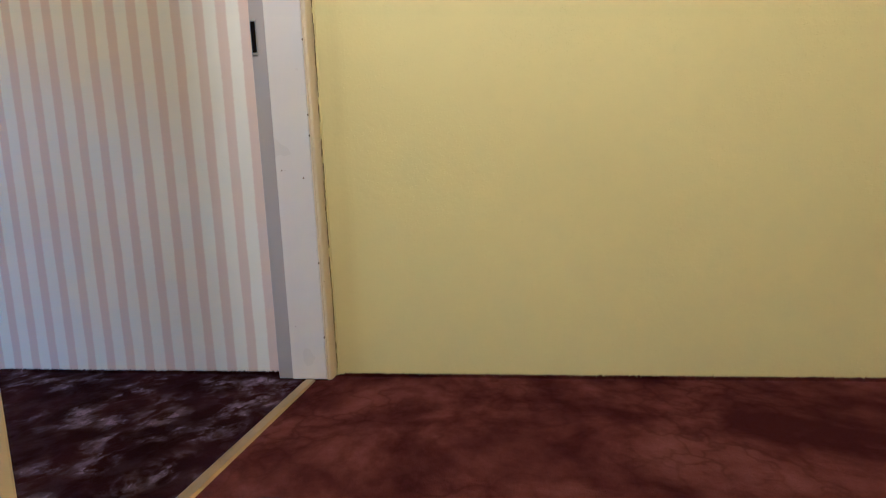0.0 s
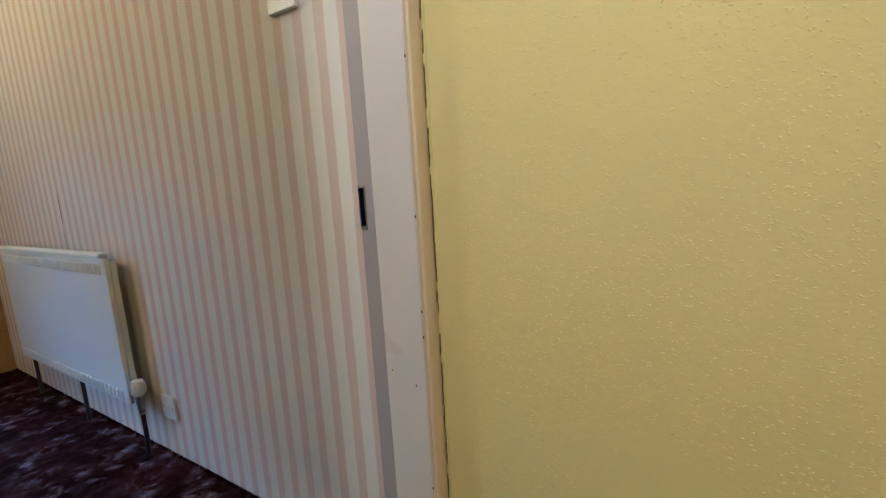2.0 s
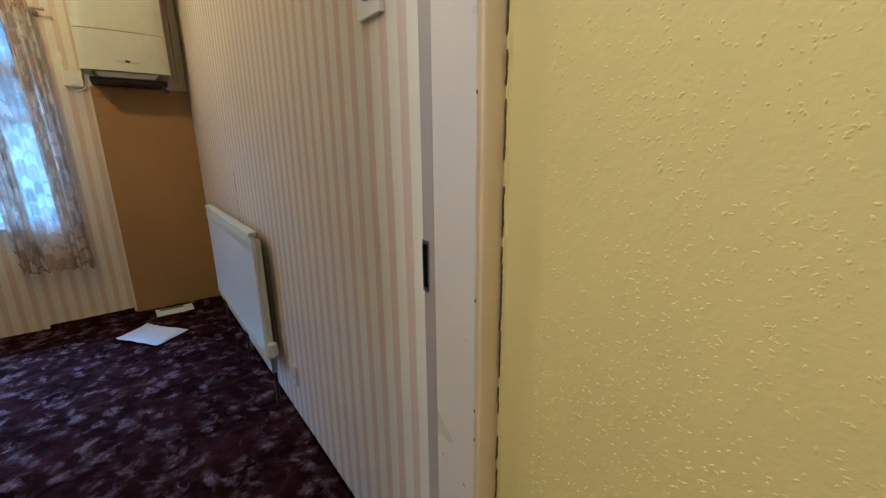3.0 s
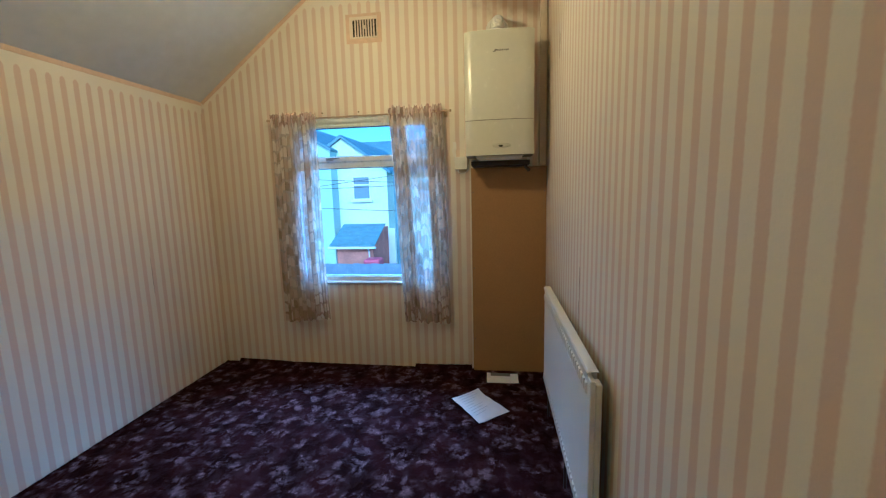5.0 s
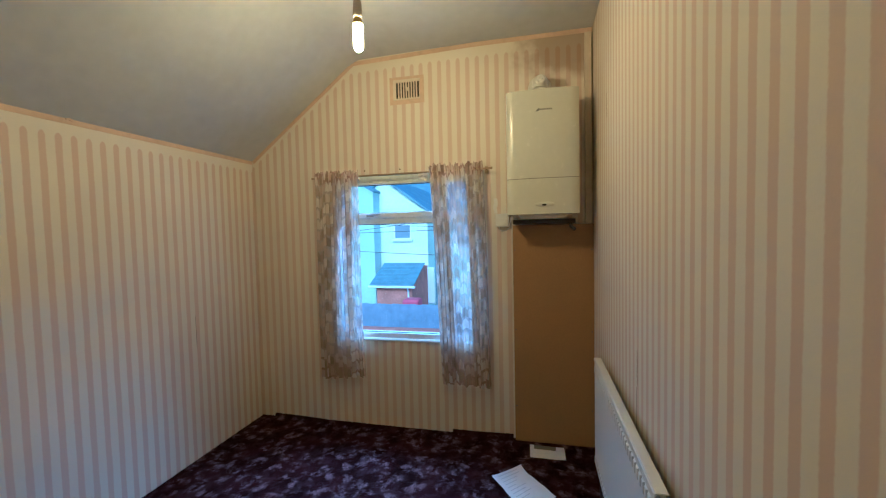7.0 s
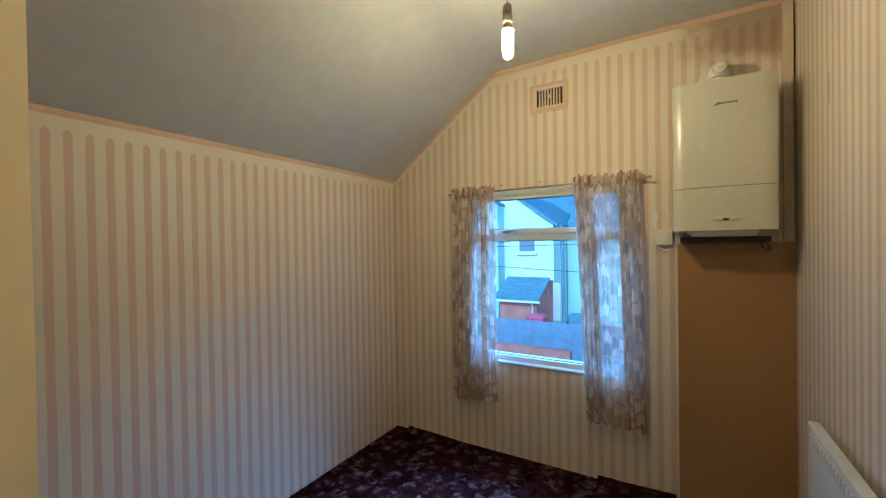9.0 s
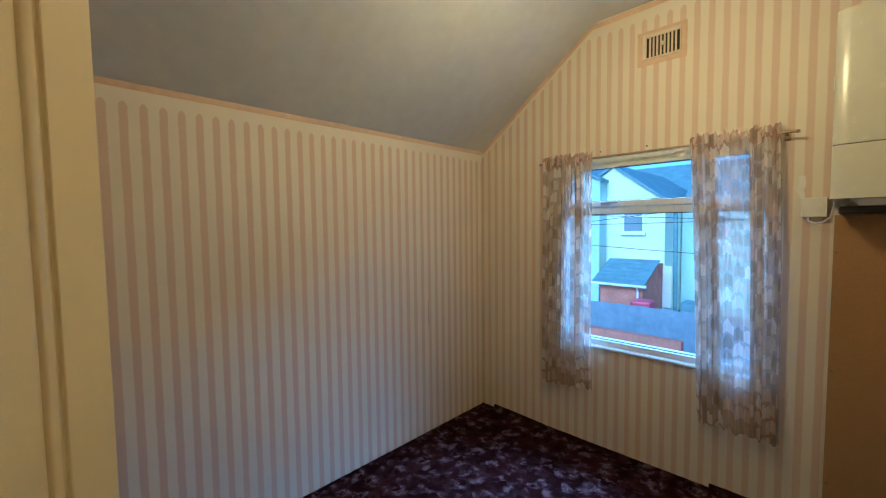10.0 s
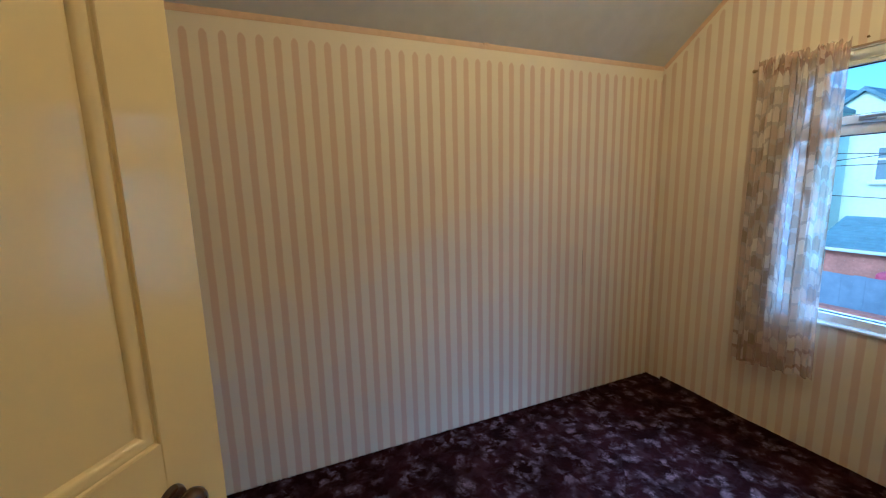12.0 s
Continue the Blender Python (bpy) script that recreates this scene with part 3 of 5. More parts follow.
# ---------------------------------------------------------------- window
def window():
    y0, y1, z0, z1 = WIN
    ob = thing("window_1", (XW - 0.05, (y0 + y1) / 2, z0), "white plastic window with a shallow top light over a fixed pane", "window", kind="structure")
    xa, xb = XW - 0.070, XW - 0.007
    t0, t1 = 1.52, 1.612
    bm = bm_new()
    f = 0.055
    box(bm, xa, xb, y0 + 0.001, y0 + f, z0 + 0.001, z1 - 0.001, 0.004, 2)
    box(bm, xa, xb, y1 - f, y1 - 0.001, z0 + 0.001, z1 - 0.001, 0.004, 2)
    box(bm, xa, xb, y0 + f, y1 - f, z1 - 0.045, z1 - 0.001, 0.004, 2)
    box(bm, xa, xb, y0 + f, y1 - f, z0 + 0.001, z0 + 0.058, 0.004, 2)
    box(bm, xa, xb - 0.006, y0 + f, y1 - f, t0 + 0.001, t0 + 0.045, 0.004, 2)
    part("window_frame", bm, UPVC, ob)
    bm = bm_new()
    g = 0.036
    ya, yb, za, zb = y0 + f + 0.002, y1 - f - 0.002, t0 + 0.046, z1 - 0.047
    box(bm, xb - 0.034, xb + 0.008, ya, ya + g, za, zb, 0.004, 2)
    box(bm, xb - 0.034, xb + 0.008, yb - g, yb, za, zb, 0.004, 2)
    box(bm, xb - 0.034, xb + 0.008, ya + g, yb - g, zb - 0.02, zb, 0.004, 2)
    box(bm, xb - 0.034, xb + 0.008, ya + g, yb - g, za, za + g, 0.004, 2)
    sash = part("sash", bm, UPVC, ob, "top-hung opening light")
    bm = bm_new()
    box(bm, xb - 0.022, xb - 0.018, ya + g - 0.005, yb - g + 0.005, za + g - 0.005, zb - 0.015)
    pane = part("pane", bm, GLASS, sash)
    pane.visible_shadow = False
    bm = bm_new()
    box(bm, xb - 0.032, xb - 0.028, y0 + f - 0.004, y1 - f + 0.004, z0 + 0.054, t0 + 0.004)
    pane = part("pane", bm, GLASS, ob)
    pane.visible_shadow = False
    # dark rubber gaskets
    bm = bm_new()
    for a, b in ((z0 + 0.058, z0 + 0.062), (t0 - 0.003, t0 + 0.001)):
        box(bm, xb - 0.028, xb - 0.012, y0 + f, y1 - f, a, b)
    box(bm, xb - 0.018, xb - 0.002, ya + g, yb - g, zb - 0.024, zb - 0.0205)
    box(bm, xb - 0.018, xb - 0.002, ya + g, yb - g, za + g + 0.0005, za + g + 0.003)
    part("gasket", bm, BLACK, ob)
    bm = bm_new()
    prism(bm, [(XW - 0.006, z0 + 0.0005), (XW + 0.012, z0 + 0.0005), (XW + 0.018, z0 + 0.006), (XW + 0.018, z0 + 0.014), (XW + 0.012, z0 + 0.02), (XW - 0.0065, z0 + 0.022)], "y", y0 + 0.002, y1 - 0.002)
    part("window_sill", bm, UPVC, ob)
    bm = bm_new()
    prism(bm, [(xa - 0.19, z0 - 0.03), (xa - 0.001, z0 - 0.005), (xa - 0.001, z0 + 0.03), (xa - 0.19, z0 + 0.006)], "y", y0 + 0.002, y1 - 0.002)
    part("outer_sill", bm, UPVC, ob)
    # espagnolette handle on the top light
    bm = bm_new()
    yh, zh = -0.47, za + 0.02
    box(bm, xb + 0.0082, xb + 0.016, yh - 0.028, yh + 0.028, zh - 0.011, zh + 0.011, 0.003, 2)
    tube(bm, [(xb + 0.016, yh, zh), (xb + 0.034, yh, zh)], 0.008, 12)
    tube(bm, [(xb + 0.034, yh - 0.01, zh), (xb + 0.037, yh + 0.03, zh + 0.002), (xb + 0.036, yh + 0.085, zh + 0.004)], [0.008, 0.0075, 0.005], 12)
    part("handle", bm, STEEL, sash, "grey metal window handle", smooth=True)


window()


def corner_scraps():
    """Crumpled whitish scraps in the recess's upper corners."""
    rnd = random.Random(8)
    for y, s in ((WIN[0] + 0.20, 1), (-0.045, -1)):
        bm = bm_new()
        k = 6
        grid = [[bm.verts.new((XW + 0.004 + rnd.uniform(0, 0.010), y + s * (i * 0.013 - 0.02) + rnd.uniform(-0.003, 0.003), 1.882 - j * 0.014 - i * 0.003 + rnd.uniform(-0.004, 0.004))) for j in range(k)] for i in range(k)]
        for i in range(k - 1):
            for j in range(k - 1):
                if i + j < k:
                    bm.faces.new((grid[i][j], grid[i + 1][j], grid[i + 1][j + 1], grid[i][j + 1]))
        ob = part("white_scrap", bm, PAPER, None, "crumpled whitish scrap at the window recess corner", category="tape")
        md = ob.modifiers.new("thick", "SOLIDIFY")
        md.thickness = 0.0015


corner_scraps()


# ---------------------------------------------------------------- curtains
def curtain(y_top, y_bot, z_top, z_bot, loose, seed, label):
    """A gathered curtain; loose(u) is 1 where the cloth hangs single and 0 where it is bunched in overlapping folds."""
    ob = thing("curtain", (XW + 0.08, (y_top[0] + y_top[1]) / 2, z_bot[0]), label, "curtain", group="curtains at the window")
    rnd = random.Random(seed)
    nu, nv = 420, 64
    ph = [rnd.uniform(0, 6.28) for _ in range(6)]
    bm = bm_new()
    uv = bm.loops.layers.uv.new("UVMap")
    rows, run = [], [0.0]
    for i in range(nu):
        run.append(run[-1] + (1 + 1.7 * (1 - loose((i + 0.5) / nu))) / nu)
    width = abs(y_top[1] - y_top[0])
    for j in range(nv + 1):
        v = j / nv
        row = []
        for i in range(nu + 1):
            u = i / nu
            g = 1 - loose(u)
            phase = 2 * math.pi * 13.0 * (u + 0.010 * math.sin(9 * u + ph[2]) + 0.006 * math.sin(3 * v + ph[3]))
            zb = z_bot[0] + (z_bot[1] - z_bot[0]) * u + 0.007 * math.sin(phase * 0.5 + ph[5]) + 0.006 * math.sin(phase)
            zt = z_top + 0.010 * math.sin(u * 57 + ph[0]) + 0.007 * math.sin(u * 131 + ph[1])
            z = zb + (zt - zb) * v
            ya, yb = y_bot[0] + (y_top[0] - y_bot[0]) * v, y_bot[1] + (y_top[1] - y_bot[1]) * v
            head = max(0.0, min(1.0, (v - 0.93) / 0.03))
            over = (1.5 * g + 0.12) * (1 - 0.5 * head) * min(1.0, 8 * u, 8 * (1 - u))
            pitch = width / 13.0 / (2 * math.pi)
            y = ya + (yb - ya) * u + over * pitch * math.sin(2 * phase) + 0.008 * math.sin(v * 5 + ph[2]) * (1 - v)
            sweep = math.sin(2 * math.pi * 2.6 * u + ph[4] + 0.5 * math.sin(3 * v))
            amp = (0.006 + 0.012 * g) * (1 - 0.25 * v) * (1 - 0.4 * head)
            tape = math.exp(-((v - 0.945) / 0.008) ** 2)
            x = XW + 0.072 + amp * math.sin(phase) * (1 - 0.4 * tape) + (0.014 - 0.006 * v) * sweep * (1 - head) + 0.004 * math.sin(u * 150 + ph[0]) * head
            row.append(bm.verts.new((x, y, z)))
        rows.append(row)
    spots = [[tuple(q.co) for q in row] for row in rows]
    for j in range(nv):
        for i in range(nu):
            f = bm.faces.new((rows[j][i], rows[j][i + 1], rows[j + 1][i + 1], rows[j + 1][i]))
            for lp, (a, b) in zip(f.loops, ((i, j), (i + 1, j), (i + 1, j + 1), (i, j + 1))):
                lp[uv].uv = (run[a] * width * 1.25, b / nv)
    part("cloth", bm, CLOTH, ob, "gathered thin cotton printed in taupe, grey and rose dabs", smooth=True)
    # flat cloth layers added behind the bunched folds, to block more daylight
    bm = bm_new()
    uv = bm.loops.layers.uv.new("UVMap")
    for back in (1, 2):
        for i in range(0, nu - 5, 6):
            if loose((i + 3) / nu) > 0.3:
                continue
            for j in range(0, nv, 4):
                ids = ((i, j), (i + 6, j), (i + 6, j + 4), (i, j + 4))
                q = [bm.verts.new((XW + 0.055 - 0.010 * back + 0.004 * math.sin(a * 0.9 + back), spots[b][a][1], spots[b][a][2] + 0.006 * back)) for a, b in ids]
                f = bm.faces.new(q)
                for lp, (a, b) in zip(f.loops, ids):
                    lp[uv].uv = (run[a] * width * 1.25 + 0.3 * back, b / nv)
    bmesh.ops.remove_doubles(bm, verts=bm.verts, dist=0.0001)
    part("blocking_layers", bm, CLOTH, ob, smooth=True)
    return ob


def band(u, lo, hi, soft=0.05):
    return max(0.0, min(1.0, (u - lo) / soft)) * max(0.0, min(1.0, (hi - u) / soft))


curtain((-0.865, -0.525), (-0.880, -0.515), 1.902, (0.365, 0.40), lambda u: max(band(u, 0.76, 1.5), 0.75 * band(u, 0.44, 0.66)), 3, "thin unlined cotton curtain printed with taupe dabs beside the pane")
curtain((0.000, 0.372), (0.075, 0.412), 1.912, (0.392, 0.375), lambda u: max(band(u, 0.28, 0.68), 0.8 * band(u, 0.12, 0.18, 0.03), 0.6 * band(u, 0.80, 0.88, 0.03)), 12, "thin printed cotton curtain with daylight glowing through its folds")


def curtain_rod():
    ob = thing("curtain_rod", (XW + 0.075, -0.2, 1.868), "thin tarnished metal curtain rod with ball ends", "curtain rod")
    bm = bm_new()
    tube(bm, [(XW + 0.064, -0.885, 1.868), (XW + 0.064, 0.425, 1.874)], 0.0055, 12)
    part("rod", bm, DULL_BRASS, ob, smooth=True)
    for y in (-0.893, 0.433):
        bm = bm_new()
        bmesh.ops.create_uvsphere(bm, u_segments=16, v_segments=10, radius=0.009, matrix=Matrix.Translation((XW + 0.064, y, 1.868 if y < 0 else 1.874)))
        part("finial", bm, DULL_BRASS, ob, smooth=True)
    for y in (-0.80, 0.395):
        bm = bm_new()
        box(bm, XW + 0.0005, XW + 0.006, y - 0.012, y + 0.012, 1.845, 1.895, 0.002)
        tube(bm, [(XW + 0.006, y, 1.87), (XW + 0.058, y, 1.87)], 0.005, 10)
        part("bracket", bm, DULL_BRASS, ob)


curtain_rod()


# ---------------------------------------------------------------- boiler
def boiler():
    y0, y1, z0, z1, zs = 0.548, 0.974, 1.550, 2.288, 1.764
    xf, xb = -3.14, XW + 0.012
    ob = thing("boiler", (-3.27, (y0 + y1) / 2, z0), "white enamelled wall-hung gas boiler with a bowed front", "boiler")

    def bowed(bm, za, zb, out=0.0, inset=0.0):
        k = 16
        pts = [(xb + 0.03, y0 + inset), (xf - 0.012, y0 + inset)]
        for i in range(k + 1):
            s = i / k
            e = abs(2 * s - 1)
            pts.append((xf + out + 0.016 * (1 - e ** 2) - 0.012 * (1 if e > 0.999 else 0), y0 + inset + (y1 - y0 - 2 * inset) * s))
        pts += [(xf - 0.012, y1 - inset), (xb + 0.03, y1 - inset)]
        seen_, clean = set(), []
        for p in pts:
            q = (round(p[0], 5), round(p[1], 5))
            if q not in seen_:
                seen_.add(q)
                clean.append(p)
        prism(bm, clean, "z", za, zb)
        return bm

    part("case", bowed(bm_new(), zs + 0.0018, z1), WHITE_ENAMEL, ob, smooth=True)
    flap = part("lower_flap", bowed(bm_new(), z0, zs - 0.0018), WHITE_ENAMEL, ob, smooth=True)
    part("seam", bowed(bm_new(), zs - 0.0017, zs + 0.0017, -0.004, 0.003), GREY_MARK, ob)
    bm = bm_new()
    box(bm, xb, xb + 0.0295, y0 + 0.012, y1 - 0.012, z0 + 0.002, z1 - 0.004)
    part("back_plate", bm, WHITE_ENAMEL, ob)
    # oval recess with the dial, and the badge
    ym = (y0 + y1) / 2
    bm = bm_new()
    xk = xf + 0.0162
    bmesh.ops.create_uvsphere(bm, u_segments=28, v_segments=12, radius=1.0, matrix=Matrix.Translation((xk - 0.001, ym + 0.012, 1.607)) @ Matrix.Diagonal((0.006, 0.058, 0.015, 1)))
    part("dial_surround", bm, WHITE_ENAMEL, flap, "shallow oval swelling", smooth=True)
    bm = bm_new()
    bmesh.ops.create_uvsphere(bm, u_segments=20, v_segments=10, radius=1.0, matrix=Matrix.Translation((xk + 0.004, ym + 0.008, 1.604)) @ Matrix.Diagonal((0.005, 0.014, 0.006, 1)))
    part("dial", bm, BLACK, flap, smooth=True)
    bm = bm_new()
    xl = xf + 0.0150
    prism(bm, [(0.722, 2.158), (0.742, 2.176), (0.754, 2.172), (0.744, 2.164), (0.744, 2.160)], "x", xl, xl + 0.0025)
    for i in range(7):
        box(bm, xl, xl + 0.0025, 0.748 + i * 0.0105, 0.7555 + i * 0.0105, 2.163, 2.172)
    part("badge", bm, GREY_MARK, ob, "small grey badge")
    # chrome screw cap on the left cheek
    bm = bm_new()
    box(bm, xf - 0.010, xf - 0.002, y0 - 0.003, y0 - 0.0002, 1.985, 2.035, 0.0012)
    part("side_catch", bm, PLASTIC, ob)
    # tray, pipes and the black bracket below
    bm = bm_new()
    prism(bm, [(y0 + 0.06, z0 - 0.001), (y1 - 0.06, z0 - 0.001), (y1 - 0.085, z0 - 0.028), (y0 + 0.085, z0 - 0.028)], "x", -3.36, -3.18)
    part("tray", bm, PLASTIC, ob)
    bm = bm_new()
    box(bm, XW + 0.012, -3.20, y0 + 0.03, y1 - 0.02, z0 - 0.058, z0 - 0.030, 0.003)
    part("manifold", bm, BLACK, ob, "black pipe bracket")
    bm = bm_new()
    tube(bm, [(-3.22, y1 - 0.05, z0 - 0.05), (-3.21, y1 - 0.045, z0 - 0.075), (-3.195, y1 - 0.025, z0 - 0.098)], 0.011, 12)
    part("drain_spout", bm, BLACK, ob, smooth=True)
    bm = bm_new()
    tube(bm, [(-3.25, y0 + 0.045, z0 - 0.02), (-3.25, y0 + 0.045, z0 - 0.055)], 0.014, 14)
    tube(bm, [(-3.25, y0 + 0.070, z0 - 0.04), (-3.22, y0 + 0.085, z0 - 0.045), (-3.22, y0 + 0.11, z0 - 0.045)], 0.008, 10)
    part("valve", bm, STEEL, ob, smooth=True)
    # flue: turret, elbow to the wall, test cap
    bm = bm_new()
    yf, xc = 0.752, -3.275
    tube(bm, [(xc, yf, z1 + 0.0005), (xc, yf, z1 + 0.012), (xc, yf, z1 + 0.013), (xc, yf, z1 + 0.045)], [0.060, 0.060, 0.050, 0.048], 28)
    arc = [(xc - 0.055 + 0.055 * math.cos(a), yf, z1 + 0.045 + 0.055 * math.sin(a)) for a in (radians(d) for d in range(0, 91, 15))]
    tube(bm, arc + [(XW + 0.001, yf, z1 + 0.10)], 0.047, 28)
    flue = part("flue_elbow", bm, PLASTIC, ob, smooth=True)
    bm = bm_new()
    tube(bm, [(xc - 0.01, yf + 0.004, z1 + 0.085), (xc + 0.040, yf + 0.006, z1 + 0.092), (xc + 0.052, yf + 0.006, z1 + 0.094), (xc + 0.053, yf + 0.006, z1 + 0.094), (xc + 0.053, yf + 0.006, z1 + 0.094), (xc + 0.062, yf + 0.006, z1 + 0.095)], [0.036, 0.034, 0.026, 0.022, 0.012, 0.010], 20)
    part("test_cap", bm, PLASTIC, flue, smooth=True)
    bm = bm_new()
    tube(bm, [(XW + 0.001, yf, z1 + 0.10), (XW + 0.012, yf, z1 + 0.10)], [0.075, 0.070], 28)
    part("wall_collar", bm, PLASTIC, flue, smooth=True)


boiler()

bm = bm_new()
box(bm, XW + 0.0005, XW + 0.028, 0.566, YR - 0.001, 0.002, 1.487, 0.0015)
cover = thing("boiler_backboard", (XW + 0.014, 0.82, 0.0), "plain brown hardboard pipe cover standing under the boiler", "board")
part("board", bm, HARDBOARD, cover)
for z in (0.25, 0.78, 1.32):
    for y in (0.578, 1.070):
        bm = bm_new()
        tube(bm, [(XW + 0.0282, y, z), (XW + 0.0294, y, z)], [0.0045, 0.0035], 12)
        part("screw", bm, GREY_MARK, cover)
bm = bm_new()
box(bm, XW + 0.0005, XW + 0.035, 1.032, 1.074, 1.490, TOP - 0.04, 0.002)
part("pipe_trunking", bm, TRUNKING, None, "narrow off-white upright casing in the corner beside the boiler", category="trunking")


def fused_spur():
    ob = thing("fused_spur", (XW + 0.01, 0.498, 1.523), "white plastic fused spur box with a short white flex", "electrical switch")
    bm = bm_new()
    box(bm, XW + 0.0005, XW + 0.034, 0.453, 0.541, 1.480, 1.568, 0.003, 2)
    part("back_box", bm, PLASTIC, ob)
    bm = bm_new()
    box(bm, XW + 0.0345, XW + 0.040, 0.453, 0.541, 1.480, 1.568, 0.0025, 2)
    plate = part("faceplate", bm, PLASTIC, ob)
    bm = bm_new()
    box(bm, XW + 0.0402, XW + 0.044, 0.507, 0.524, 1.510, 1.535, 0.001)
    part("rocker", bm, PLASTIC, plate)
    bm = bm_new()
    pts = [(XW + 0.025, 0.475, 1.481), (XW + 0.03, 0.48, 1.462), (XW + 0.04, 0.50, 1.452), (XW + 0.06, 0.53, 1.456), (XW + 0.09, 0.552, 1.475), (XW + 0.13, 0.560, 1.515), (XW + 0.14, 0.566, 1.54)]
    tube(bm, pts, 0.0035, 8)
    part("flex", bm, PLASTIC, ob, smooth=True)


fused_spur()
bm = bm_new()
rnd = random.Random(2)
edge_l = [(0.437 + rnd.uniform(-0.005, 0.005), 1.572 + i * 0.017) for i in range(7)]
edge_r = [(0.464 + rnd.uniform(-0.007, 0.007), 1.572 + i * 0.017) for i in range(6, -1, -1)]
prism(bm, edge_l + edge_r, "x", XW + 0.0002, XW + 0.0014)
part("torn_paper_patch", bm, BARE, None, "bare pale patch where the wallpaper is torn beside the spur box", category="wall damage")


# ---------------------------------------------------------------- vent
def air_vent():
    ob = thing("air_vent", (XW, -0.163, 2.40), "cream plaster air vent with upright slots", "vent")
    y0, y1, z0, z1 = -0.262, -0.064, 2.398, 2.538
    bm = bm_new()
    box(bm, XW + 0.0005, XW + 0.003, y0 - 0.028, y1 + 0.028, z0 - 0.03, z1 + 0.022)
    part("surround", bm, BORDER, ob, "peach paper round the vent")
    bm = bm_new()
    box(bm, XW + 0.0032, XW + 0.005, y0 + 0.02, y1 - 0.004, z0 + 0.006, z1 - 0.014)
    part("backing", bm, BLACK, ob)
    bm = bm_new()
    box(bm, XW + 0.0032, XW + 0.011, y0, y0 + 0.022, z0, z1, 0.001)
    box(bm, XW + 0.0032, XW + 0.011, y1 - 0.006, y1, z0, z1, 0.001)
    box(bm, XW + 0.0032, XW + 0.011, y0 + 0.0225, y1 - 0.0065, z0, z0 + 0.010, 0.001)
    box(bm, XW + 0.0032, XW + 0.011, y0 + 0.0225, y1 - 0.0065, z1 - 0.020, z1, 0.001)
    part("frame", bm, MAGNOLIA, ob)
    a, b = y0 + 0.022, y1 - 0.006
    n = 9
    for i in range(1, n):
        y = a + (b - a) * i / n
        bm = bm_new()
        box(bm, XW + 0.0052, XW + 0.0108, y - 0.0048, y + 0.0048, z0 + 0.0102, z1 - 0.0202, 0.001)
        part("slat", bm, MAGNOLIA, ob)
    bm = bm_new()
    tube(bm, [(XW + 0.0109, (a + b) / 2, 2.468), (XW + 0.017, (a + b) / 2, 2.468)], [0.013, 0.009], 14)
    part("centre_boss", bm, MAGNOLIA, ob, smooth=True)


air_vent()


